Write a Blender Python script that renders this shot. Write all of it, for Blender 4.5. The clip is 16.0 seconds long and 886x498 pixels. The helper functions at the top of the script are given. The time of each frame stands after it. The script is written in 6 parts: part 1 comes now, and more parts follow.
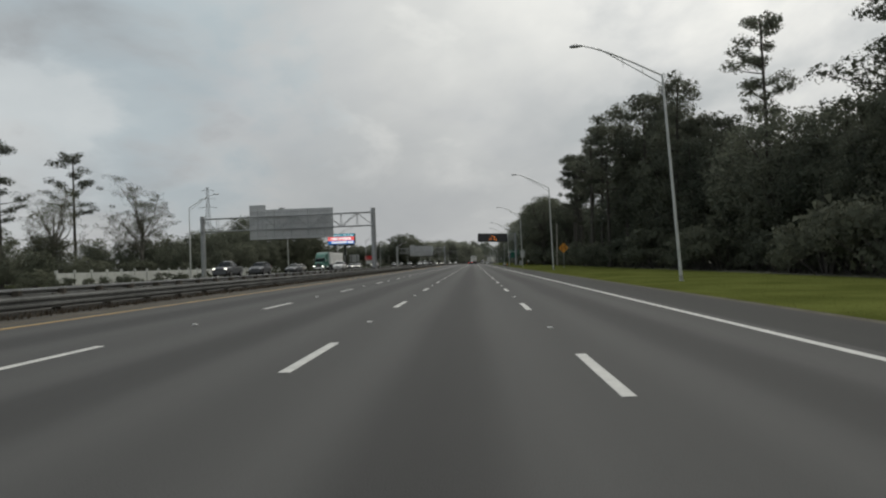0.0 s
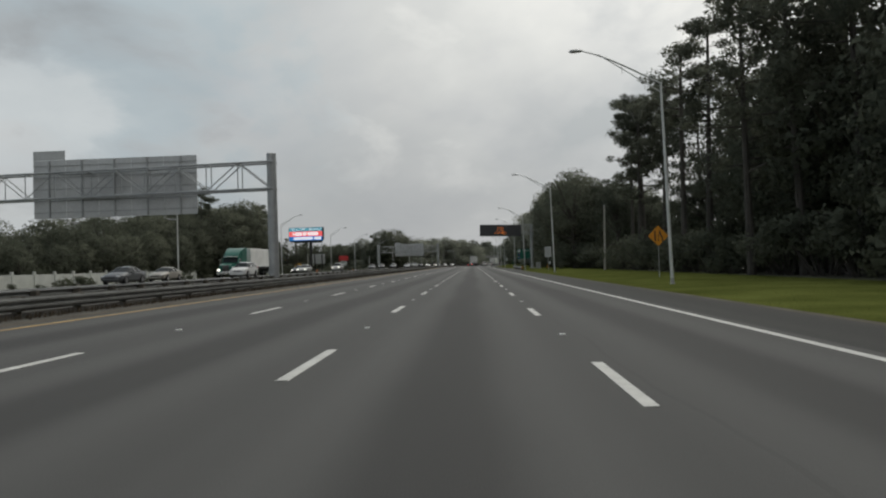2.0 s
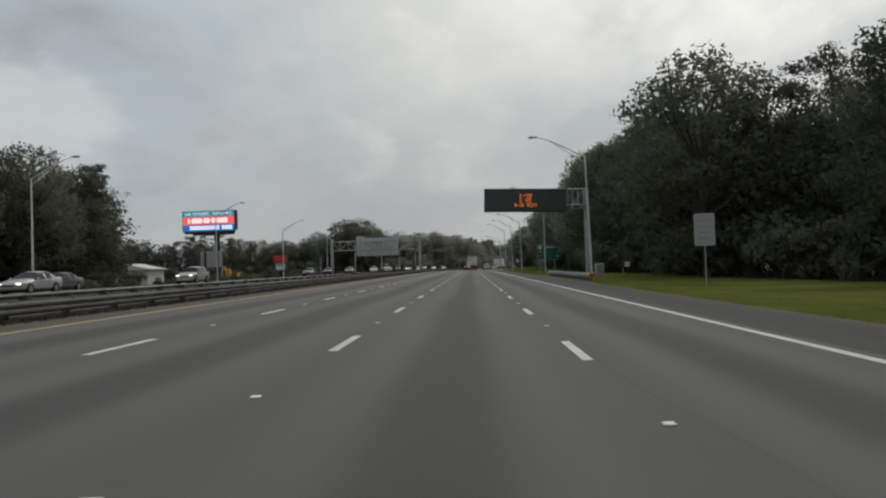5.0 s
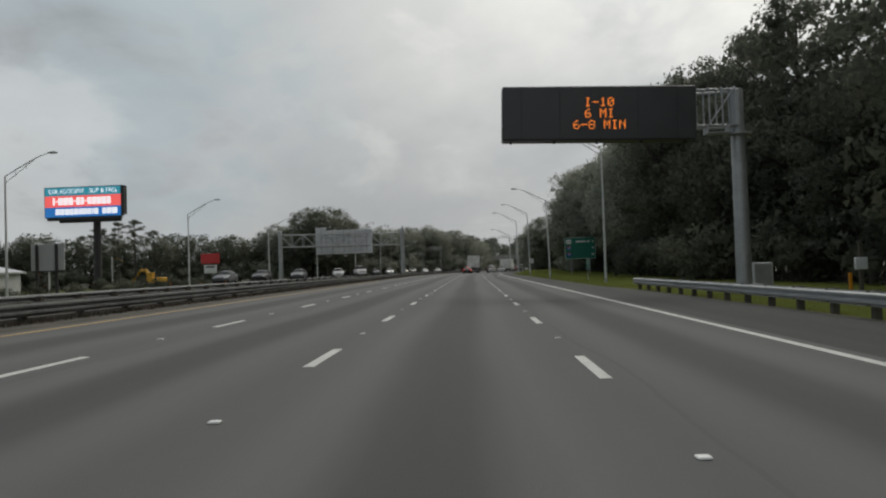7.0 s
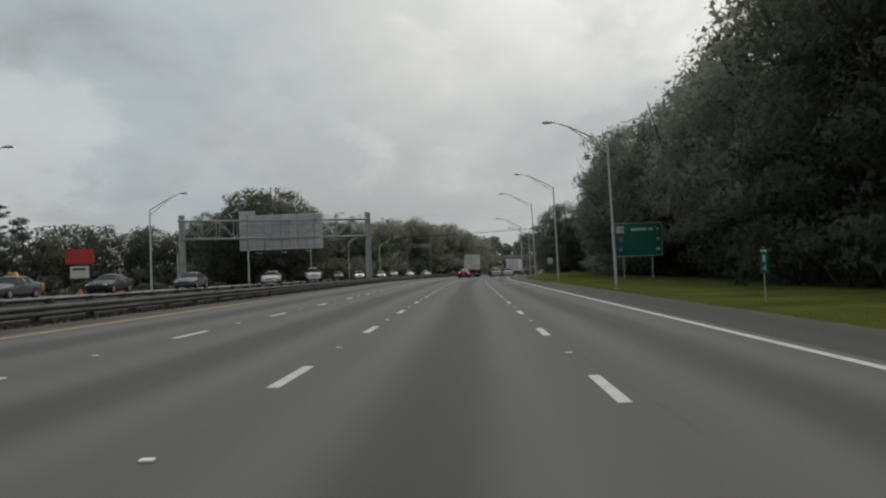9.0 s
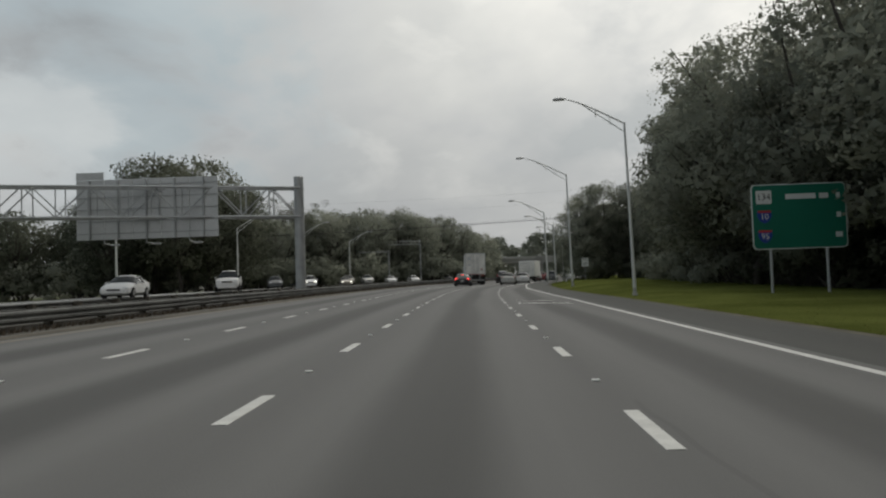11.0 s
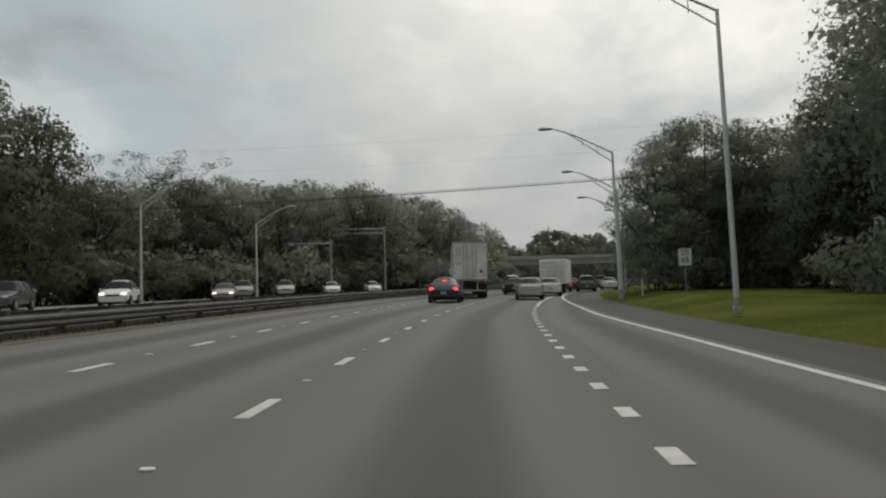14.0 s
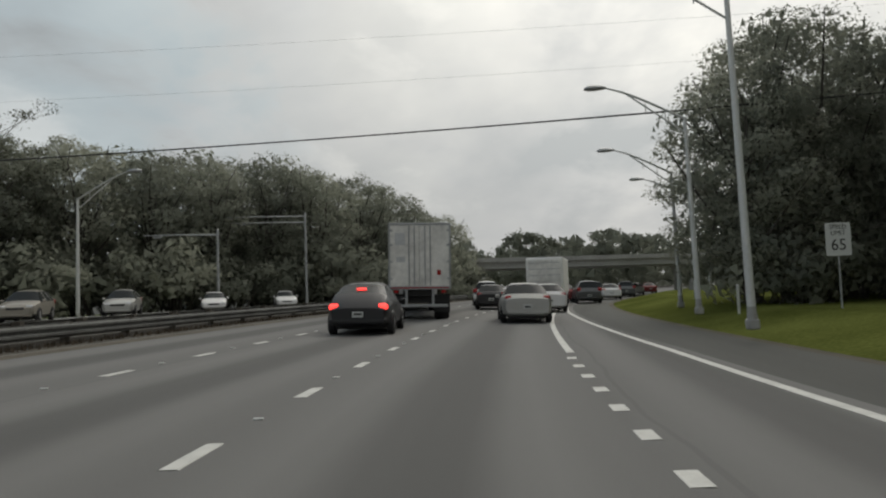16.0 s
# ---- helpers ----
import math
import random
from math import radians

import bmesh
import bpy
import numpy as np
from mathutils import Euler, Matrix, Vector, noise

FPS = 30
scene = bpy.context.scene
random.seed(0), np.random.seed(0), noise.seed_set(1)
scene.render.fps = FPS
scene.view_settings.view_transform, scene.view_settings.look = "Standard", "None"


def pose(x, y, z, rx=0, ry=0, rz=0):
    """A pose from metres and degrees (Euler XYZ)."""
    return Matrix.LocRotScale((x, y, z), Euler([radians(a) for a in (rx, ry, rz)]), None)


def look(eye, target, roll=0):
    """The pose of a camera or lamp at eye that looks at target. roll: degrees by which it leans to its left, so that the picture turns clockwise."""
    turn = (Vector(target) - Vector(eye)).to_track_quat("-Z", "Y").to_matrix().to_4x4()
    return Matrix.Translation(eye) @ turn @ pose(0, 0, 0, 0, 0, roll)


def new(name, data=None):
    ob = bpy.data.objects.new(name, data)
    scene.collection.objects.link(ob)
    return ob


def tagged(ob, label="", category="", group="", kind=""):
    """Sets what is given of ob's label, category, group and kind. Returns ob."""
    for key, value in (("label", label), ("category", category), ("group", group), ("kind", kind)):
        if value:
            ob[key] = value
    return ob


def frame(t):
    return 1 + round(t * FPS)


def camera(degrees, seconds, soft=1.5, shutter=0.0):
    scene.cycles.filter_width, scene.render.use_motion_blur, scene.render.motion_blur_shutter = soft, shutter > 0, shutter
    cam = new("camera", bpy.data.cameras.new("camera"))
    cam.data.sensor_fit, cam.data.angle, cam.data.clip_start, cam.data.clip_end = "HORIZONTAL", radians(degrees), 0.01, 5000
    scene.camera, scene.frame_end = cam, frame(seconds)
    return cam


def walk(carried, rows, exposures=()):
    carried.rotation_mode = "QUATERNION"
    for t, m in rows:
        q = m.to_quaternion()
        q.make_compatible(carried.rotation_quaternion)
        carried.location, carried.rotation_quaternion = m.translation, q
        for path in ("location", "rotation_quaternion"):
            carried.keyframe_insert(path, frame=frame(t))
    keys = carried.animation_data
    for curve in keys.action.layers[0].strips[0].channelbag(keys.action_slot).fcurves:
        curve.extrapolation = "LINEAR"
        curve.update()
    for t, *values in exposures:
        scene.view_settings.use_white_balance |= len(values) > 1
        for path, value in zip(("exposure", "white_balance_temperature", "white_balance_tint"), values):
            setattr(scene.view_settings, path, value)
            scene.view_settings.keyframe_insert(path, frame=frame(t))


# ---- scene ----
cam = camera(64.8, 16.0, soft=2.2)
EYE = 1.27          # eye height of a car's windscreen camera
FALL = 0.0235       # crossfall of the carriageway

# heading of the road, in degrees to the right, against the distance along it
BEND = ((-90, 0), (275, 0), (283, 0.6), (289, 1.2), (295, 1.6), (300, 2.3), (309, 3.5), (316, 5.6), (330, 8.5), (345, 12), (360, 17), (380, 23), (420, 26), (1200, 26))
STEP = 0.5
ALONG = np.arange(-90.0, 1200.0, STEP)
SIDE = np.concatenate([[0.0], np.cumsum(np.tan(np.radians(np.interp(ALONG + STEP / 2, [b[0] for b in BEND], [b[1] for b in BEND]))) * STEP)])[:-1]


def bend(y):
    """How far the road has swung to the right at the distance y."""
    return float(np.interp(y, ALONG, SIDE))


# seconds, distance along the road, metres right of the lane line, yaw, pitch, roll
ROWS = [
    (0.0, 0.0, 2.25, 2.49, 1.12, 1.94),
    (0.5, 14.7, 2.20, 2.52, 1.15, 1.96),
    (1.0, 28.8, 2.16, 2.47, 1.26, 2.00),
    (1.5, 42.6, 2.12, 2.44, 1.28, 1.88),
    (2.0, 56.4, 2.13, 2.47, 1.25, 1.80),
    (2.5, 70.0, 2.11, 2.38, 1.31, 1.85),
    (3.0, 83.2, 2.11, 2.33, 1.36, 1.85),
    (3.5, 96.1, 2.12, 2.34, 1.42, 1.78),
    (4.0, 108.6, 2.14, 2.38, 1.40, 1.90),
    (6.5, 165.0, 2.16, 2.30, 1.63, 2.00),
    (7.0, 175.6, 2.19, 2.42, 1.64, 2.00),
    (7.5, 185.7, 2.20, 2.46, 1.57, 2.03),
    (8.0, 195.4, 2.16, 2.10, 1.70, 2.02),
    (8.5, 204.8, 2.20, 2.17, 1.74, 2.00),
    (9.0, 213.9, 2.24, 2.30, 1.84, 2.03),
    (11.5, 254.7, 2.22, 2.42, 2.29, 1.80),
    (12.0, 261.4, 2.20, 2.25, 2.36, 1.55),
    (12.5, 268.2, 2.25, 2.65, 2.62, 1.58),
    (13.0, 274.7, 2.27, 2.61, 2.44, 1.45),
    (13.5, 281.0, 2.30, 2.48, 2.58, 1.50),
    (14.0, 287.0, 2.30, 1.98, 2.77, 1.55),
    (14.5, 292.6, 2.33, 1.45, 2.80, 1.70),
    (15.0, 298.0, 2.30, 1.06, 3.20, 1.85),
    (15.5, 303.1, 2.29, 0.43, 3.36, 1.92),
    (16.0, 307.8, 2.28, -0.85, 3.40, 1.90),
]
walk(cam, [(t, pose(a + bend(y), y, EYE, 90 + pitch, roll, yaw)) for t, y, a, yaw, pitch, roll in ROWS],
     [(0.0, 0.16, 6560, 10), (8.0, 0.11, 6570, 10), (12.0, 0.13, 6660, 10), (16.0, 0.21, 6690, 10)])

# ---------------------------------------------------------------- light
SUN_AZ, SUN_EL = 26.0, 50.0        # degrees right of the road, degrees up
world = bpy.data.worlds.new("overcast_sky")
scene.world = world
world.use_nodes = True
wn, wl = world.node_tree.nodes, world.node_tree.links
wn.clear()


def wnode(kind, **settings):
    n = wn.new(kind)
    for key, value in settings.items():
        if key == "operation":
            n.operation = value
        elif key == "blend":
            n.blend_type = value
        elif key == "data_type":
            n.data_type = value
    return n


def wmath(op, a, b=None, clamp=False):
    n = wnode("ShaderNodeMath", operation=op)
    n.use_clamp = clamp
    for i, v in enumerate((a, b)):
        if v is None:
            continue
        if isinstance(v, (int, float)):
            n.inputs[i].default_value = v
        else:
            wl.new(v, n.inputs[i])
    return n.outputs[0]


def wmix(fac, a, b, blend="MIX"):
    n = wn.new("ShaderNodeMix")
    n.data_type, n.blend_type = "RGBA", blend
    for key, v in (("Factor", fac), ("A", a), ("B", b)):
        socket = [s for s in n.inputs if s.name == key and s.enabled][0]
        if isinstance(v, (int, float)):
            socket.default_value = v
        elif isinstance(v, tuple):
            socket.default_value = (*v, 1)
        else:
            wl.new(v, socket)
    return [s for s in n.outputs if s.enabled][0]


def wramp(value, stops):
    n = wn.new("ShaderNodeValToRGB")
    while len(n.color_ramp.elements) < len(stops):
        n.color_ramp.elements.new(0.5)
    for e, (at, c) in zip(n.color_ramp.elements, stops):
        e.position, e.color = at, (*c, 1)
    wl.new(value, n.inputs[0])
    return n.outputs[0]


sky = wn.new("ShaderNodeTexSky")
sky.sky_type, sky.sun_disc = "NISHITA", False
sky.sun_elevation, sky.sun_rotation = radians(SUN_EL), radians(SUN_AZ)
sky.air_density, sky.dust_density = 1.2, 2.5
coord = wn.new("ShaderNodeTexCoord")
split = wn.new("ShaderNodeSeparateXYZ")
wl.new(coord.outputs["Generated"], split.inputs[0])
up = wmath("MAXIMUM", split.outputs[2], 0.0)
flat = wmath("ADD", up, 0.34)
plane = wn.new("ShaderNodeCombineXYZ")
wl.new(wmath("DIVIDE", split.outputs[0], flat), plane.inputs[0])
wl.new(wmath("DIVIDE", split.outputs[1], flat), plane.inputs[1])


def clouds(scale, detail, rough, shift, warp=0.0):
    n = wn.new("ShaderNodeTexNoise")
    m = wn.new("ShaderNodeMapping")
    m.inputs["Location"].default_value = shift
    m.inputs["Scale"].default_value = (1.0, 0.8, 1.0)
    wl.new(plane.outputs[0], m.inputs[0])
    wl.new(m.outputs[0], n.inputs["Vector"])
    n.inputs["Scale"].default_value, n.inputs["Detail"].default_value = scale, detail
    n.inputs["Roughness"].default_value, n.inputs["Distortion"].default_value = rough, warp
    return n.outputs["Fac"]


big, fine = clouds(1.15, 6, 0.52, (3.1, 0.6, 0), 0.3), clouds(3.2, 7, 0.55, (7.3, 2.2, 0), 0.25)
mass = wmath("ADD", wmath("MULTIPLY", big, 0.52), wmath("MULTIPLY", fine, 0.48))
cloud = wramp(mass, ((0.38, (0.305, 0.328, 0.344)), (0.46, (0.39, 0.407, 0.418)), (0.54, (0.482, 0.495, 0.495)), (0.63, (0.61, 0.616, 0.604))))
# thin places where the blue shows
gaps = wramp(clouds(0.45, 4, 0.5, (1.6, 5.2, 0)), ((0.42, (1, 1, 1)), (0.55, (0, 0, 0))))
side_left = wramp(wmath("MULTIPLY", split.outputs[0], -1.0), ((0.12, (0, 0, 0)), (0.55, (1, 1, 1))))
blue = wmix(0.45, wmix(1.0, sky.outputs[0], (0.10, 0.10, 0.10), "MULTIPLY"), (0.33, 0.43, 0.49))
cover = wmix(wmath("MULTIPLY", gaps, wmath("MULTIPLY", side_left, 0.85)), cloud, blue)
# a blue opening with a heap of white cloud beneath it, off to the left, and a grey bank over the road


def patch(azimuth, elevation, start, full, ragged_by=0.16):
    d = wn.new("ShaderNodeVectorMath")
    d.operation = "DOT_PRODUCT"
    wl.new(coord.outputs["Generated"], d.inputs[0])
    q, e = radians(azimuth), radians(elevation)
    d.inputs[1].default_value = (math.sin(q) * math.cos(e), math.cos(q) * math.cos(e), math.sin(e))
    ragged = wmath("ADD", d.outputs["Value"], wmath("MULTIPLY", wmath("SUBTRACT", fine, 0.5), ragged_by))
    return wramp(ragged, ((start, (0, 0, 0)), (full, (1, 1, 1))))


cover = wmix(wmath("MULTIPLY", patch(-27, 14, 0.968, 0.998), 0.55), cover, (0.33, 0.42, 0.47))
cover = wmix(wmath("MULTIPLY", patch(-35.5, 9.5, 0.990, 0.9965, 0.05), 0.42), cover, (0.60, 0.615, 0.615))
cover = wmix(1.0, cover, wmix(patch(-6, 12.5, 0.955, 1.0, 0.2), (1.0, 1.0, 1.0), (0.80, 0.815, 0.83)), "MULTIPLY")
# the veil is brightest round the hidden sun
toward = wn.new("ShaderNodeVectorMath")
toward.operation = "DOT_PRODUCT"
wl.new(coord.outputs["Generated"], toward.inputs[0])
toward.inputs[1].default_value = (math.sin(radians(SUN_AZ)) * math.cos(radians(SUN_EL)), math.cos(radians(SUN_AZ)) * math.cos(radians(SUN_EL)), math.sin(radians(SUN_EL)))
glow = wramp(toward.outputs["Value"], ((0.60, (0, 0, 0)), (0.85, (0.5, 0.5, 0.5)), (1.0, (1, 1, 1))))
bright = wmix(1.0, cover, wmix(glow, (1.0, 1.0, 1.0), (2.35, 2.28, 2.15)), "MULTIPLY")
low = wramp(split.outputs[2], ((0.0, (1, 1, 1)), (0.17, (0, 0, 0))))
veil = wmix(wmath("MULTIPLY", low, 0.72), bright, (0.40, 0.41, 0.415))
back = wn.new("ShaderNodeBackground")
wl.new(veil, back.inputs[0])
back.inputs[1].default_value = 1.0
wl.new(back.outputs[0], wn.new("ShaderNodeOutputWorld").inputs[0])

sun_data = bpy.data.lights.new("sun", "SUN")
sun_data.energy, sun_data.angle, sun_data.color = 0.8, radians(30), (1.0, 0.96, 0.9)
sun = new("sun", sun_data)
az, el = radians(SUN_AZ), radians(SUN_EL)
sun.matrix_world = look((60 * math.sin(az) * math.cos(el), 60 * math.cos(az) * math.cos(el), 60 * math.sin(el)), (0, 0, 0))

# ---------------------------------------------------------------- materials


def surface(name, base, vary=0.15, scale=1.0, rough=0.7, metal=0.0, bump=0.0, grain=18.0, tint=None, emit=0.0, random_value=0.0, coat=0.0, gloss=0.5):
    """A weathered plain surface: stains at one scale, grain at another."""
    m = bpy.data.materials.new(name)
    m.use_nodes = True
    n, l = m.node_tree.nodes, m.node_tree.links
    b = n["Principled BSDF"]
    b.inputs["Metallic"].default_value = metal
    b.inputs["Coat Weight"].default_value = coat
    b.inputs["Specular IOR Level"].default_value = gloss
    tc = n.new("ShaderNodeTexCoord")
    n1, n2 = n.new("ShaderNodeTexNoise"), n.new("ShaderNodeTexNoise")
    for t, s, d in ((n1, scale, 4), (n2, scale * grain, 3)):
        t.inputs["Scale"].default_value, t.inputs["Detail"].default_value = s, d
        l.new(tc.outputs["Object"], t.inputs["Vector"])
    add = n.new("ShaderNodeMath")
    add.operation = "MULTIPLY_ADD"
    l.new(n2.outputs["Fac"], add.inputs[0])
    add.inputs[1].default_value = 0.4
    scaled = n.new("ShaderNodeMath")
    scaled.operation = "MULTIPLY"
    scaled.inputs[1].default_value = 0.6
    l.new(n1.outputs["Fac"], scaled.inputs[0])
    l.new(scaled.outputs[0], add.inputs[2])
    r = n.new("ShaderNodeValToRGB")
    lo = tuple(c * (1 - vary) for c in (tint or base))
    hi = tuple(min(1, c * (1 + vary)) for c in base)
    r.color_ramp.elements[0].position, r.color_ramp.elements[1].position = 0.34, 0.66
    r.color_ramp.elements[0].color, r.color_ramp.elements[1].color = (*lo, 1), (*hi, 1)
    l.new(add.outputs[0], r.inputs[0])
    out = r.outputs[0]
    if random_value:
        info, hsv, span = n.new("ShaderNodeObjectInfo"), n.new("ShaderNodeHueSaturation"), n.new("ShaderNodeMapRange")
        span.inputs["To Min"].default_value, span.inputs["To Max"].default_value = 1 - random_value, 1 + random_value
        l.new(info.outputs["Random"], span.inputs["Value"])
        l.new(span.outputs[0], hsv.inputs["Value"])
        l.new(out, hsv.inputs["Color"])
        out = hsv.outputs[0]
    l.new(out, b.inputs["Base Color"])
    rr = n.new("ShaderNodeMapRange")
    rr.inputs["To Min"].default_value, rr.inputs["To Max"].default_value = max(0.03, rough - 0.1), min(1, rough + 0.1)
    l.new(n1.outputs["Fac"], rr.inputs["Value"])
    l.new(rr.outputs[0], b.inputs["Roughness"])
    if bump:
        bu = n.new("ShaderNodeBump")
        bu.inputs["Strength"].default_value, bu.inputs["Distance"].default_value = bump, 0.02
        l.new(n2.outputs["Fac"], bu.inputs["Height"])
        l.new(bu.outputs[0], b.inputs["Normal"])
    if emit:
        b.inputs["Emission Color"].default_value = (*base, 1)
        b.inputs["Emission Strength"].default_value = emit
    return m


def asphalt(name, base, track):
    """Worn pavement in lanes: oil-dark middles, paler wheel paths, patches, seams. It reads the strip's own across/along map."""
    m = bpy.data.materials.new(name)
    m.use_nodes = True
    n, l = m.node_tree.nodes, m.node_tree.links
    b = n["Principled BSDF"]
    uv = n.new("ShaderNodeUVMap")
    uv.uv_map = "across_along"
    xy = n.new("ShaderNodeSeparateXYZ")
    l.new(uv.outputs[0], xy.inputs[0])

    def calc(op, a, c=None):
        k = n.new("ShaderNodeMath")
        k.operation = op
        for i, v in enumerate((a, c)):
            if v is None:
                continue
            if isinstance(v, (int, float)):
                k.inputs[i].default_value = v
            else:
                l.new(v, k.inputs[i])
        return k.outputs[0]

    def grain(scale, stretch, detail=4):
        mp, t = n.new("ShaderNodeMapping"), n.new("ShaderNodeTexNoise")
        mp.inputs["Scale"].default_value = (1, stretch, 1)
        l.new(uv.outputs[0], mp.inputs[0])
        l.new(mp.outputs[0], t.inputs["Vector"])
        t.inputs["Scale"].default_value, t.inputs["Detail"].default_value = scale, detail
        return t.outputs["Fac"]

    wander = calc("MULTIPLY", calc("SUBTRACT", grain(0.05, 1.0), 0.5), 0.9)
    lane = calc("FRACT", calc("DIVIDE", calc("ADD", calc("ADD", xy.outputs[0], 36.6), wander), 3.66))
    band = calc("ABSOLUTE", calc("SUBTRACT", lane, 0.5))
    prof = n.new("ShaderNodeValToRGB")
    el_ = prof.color_ramp.elements
    el_[0].position, el_[0].color = 0.0, (0, 0, 0, 1)
    el_[1].position, el_[1].color = 0.5, (0.62, 0.62, 0.62, 1)
    for at, v in ((0.10, 0.10), (0.20, 0.85), (0.28, 1.0), (0.40, 0.72)):
        e = el_.new(at)
        e.color = (v, v, v, 1)
    l.new(band, prof.inputs[0])
    streak = calc("ADD", calc("MULTIPLY", grain(1.6, 0.03), 0.6), calc("MULTIPLY", grain(0.35, 0.12), 0.4))
    tone = calc("ADD", calc("MULTIPLY", prof.outputs[0], track), calc("MULTIPLY", streak, 0.34))
    tone = calc("ADD", tone, calc("MULTIPLY", calc("SUBTRACT", grain(55.0, 1.0, 2), 0.5), 0.22))
    brighten = n.new("ShaderNodeMapRange")       # exposure rising along the route, put into the pavement's colour
    brighten.inputs["From Min"].default_value, brighten.inputs["From Max"].default_value = 40.0, 320.0
    brighten.inputs["To Min"].default_value, brighten.inputs["To Max"].default_value = 0.82, 1.62
    l.new(xy.outputs[1], brighten.inputs["Value"])
    ramp = n.new("ShaderNodeValToRGB")
    ramp.color_ramp.elements[0].color = (*(c * 0.58 for c in base), 1)
    ramp.color_ramp.elements[1].color = (*(c * 1.4 for c in base), 1)
    ramp.color_ramp.elements[0].position, ramp.color_ramp.elements[1].position = 0.02, 0.80
    l.new(tone, ramp.inputs[0])
    # tar-sealed seams, wandering along the lane joints
    joint = calc("ABSOLUTE", calc("SUBTRACT", calc("FRACT", calc("DIVIDE", calc("ADD", calc("ADD", xy.outputs[0], 36.3), calc("MULTIPLY", calc("SUBTRACT", grain(0.09, 1.0), 0.5), 1.3)), 7.32)), 0.5))
    line = calc("MULTIPLY", calc("LESS_THAN", joint, 0.0045), calc("GREATER_THAN", grain(0.02, 1.0), 0.47))
    mix = n.new("ShaderNodeMix")
    mix.data_type = "RGBA"
    l.new(calc("MULTIPLY", line, 0.14), mix.inputs[0])
    brightened = n.new("ShaderNodeVectorMath")
    brightened.operation = "SCALE"
    l.new(ramp.outputs[0], brightened.inputs[0])
    l.new(brighten.outputs[0], brightened.inputs["Scale"])
    l.new(brightened.outputs[0], mix.inputs[6])
    mix.inputs[7].default_value = (0.03, 0.03, 0.03, 1)
    l.new(mix.outputs[2], b.inputs["Base Color"])
    b.inputs["Roughness"].default_value = 0.86
    b.inputs["Specular IOR Level"].default_value = 0.25
    bu = n.new("ShaderNodeBump")
    bu.inputs["Strength"].default_value, bu.inputs["Distance"].default_value = 0.35, 0.01
    l.new(grain(70.0, 1.0, 2), bu.inputs["Height"])
    l.new(bu.outputs[0], b.inputs["Normal"])
    return m


def glass(name, tone, rough=0.06):
    m = surface(name, tone, 0.05, 1.0, rough, 0.0)
    m.node_tree.nodes["Principled BSDF"].inputs["Specular IOR Level"].default_value = 0.1
    return m


def leaf(name, base, vary):
    """Leaves: each clump's cards differ a little, and light comes through."""
    m = bpy.data.materials.new(name)
    m.use_nodes = True
    n, l = m.node_tree.nodes, m.node_tree.links
    b = n["Principled BSDF"]
    geo, info = n.new("ShaderNodeNewGeometry"), n.new("ShaderNodeObjectInfo")
    r = n.new("ShaderNodeValToRGB")
    r.color_ramp.elements[0].color = (*(c * (1 - vary) for c in base), 1)
    r.color_ramp.elements[1].color = (*(c * (1 + vary) for c in base), 1)
    l.new(geo.outputs["Random Per Island"], r.inputs[0])
    hsv, span, hue = n.new("ShaderNodeHueSaturation"), n.new("ShaderNodeMapRange"), n.new("ShaderNodeMapRange")
    span.inputs["To Min"].default_value, span.inputs["To Max"].default_value = 0.72, 1.28
    hue.inputs["To Min"].default_value, hue.inputs["To Max"].default_value = 0.515, 0.485
    l.new(info.outputs["Random"], span.inputs["Value"])
    l.new(info.outputs["Random"], hue.inputs["Value"])
    l.new(hue.outputs[0], hsv.inputs["Hue"])
    l.new(r.outputs[0], hsv.inputs["Color"])
    tc, speck, mult = n.new("ShaderNodeTexCoord"), n.new("ShaderNodeTexNoise"), n.new("ShaderNodeMapRange")
    speck.inputs["Scale"].default_value, speck.inputs["Detail"].default_value = 3.2, 4
    l.new(tc.outputs["Object"], speck.inputs["Vector"])
    mult.inputs["From Min"].default_value, mult.inputs["From Max"].default_value = 0.3, 0.7
    mult.inputs["To Min"].default_value, mult.inputs["To Max"].default_value = 1 - 1.2 * vary, 1 + 1.2 * vary
    l.new(speck.outputs["Fac"], mult.inputs["Value"])
    mottle = n.new("ShaderNodeMath")
    mottle.operation = "MULTIPLY"
    l.new(span.outputs[0], mottle.inputs[0])
    l.new(mult.outputs[0], mottle.inputs[1])
    l.new(mottle.outputs[0], hsv.inputs["Value"])
    l.new(hsv.outputs[0], b.inputs["Base Color"])
    b.inputs["Roughness"].default_value = 0.75
    b.inputs["Specular IOR Level"].default_value = 0.04
    tr, mix = n.new("ShaderNodeBsdfTranslucent"), n.new("ShaderNodeMixShader")
    l.new(hsv.outputs[0], tr.inputs[0])
    mix.inputs[0].default_value = 0.5
    l.new(b.outputs[0], mix.inputs[1])
    l.new(tr.outputs[0], mix.inputs[2])
    l.new(mix.outputs[0], n["Material Output"].inputs[0])
    return m


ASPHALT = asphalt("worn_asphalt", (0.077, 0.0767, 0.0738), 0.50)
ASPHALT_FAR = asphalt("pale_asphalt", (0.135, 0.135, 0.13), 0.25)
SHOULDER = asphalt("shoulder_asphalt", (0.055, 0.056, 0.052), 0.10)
PAINT = surface("white_road_paint", (0.50, 0.50, 0.47), 0.18, 3.0, 0.7, bump=0.1)
YELLOW = surface("yellow_road_paint", (0.36, 0.235, 0.075), 0.3, 2.0, 0.7)
YELLOW_WORN = surface("worn_yellow_road_paint", (0.16, 0.14, 0.105), 0.3, 2.0, 0.75)
STUD = surface("white_reflector", (0.75, 0.75, 0.72), 0.1, 6.0, 0.3)
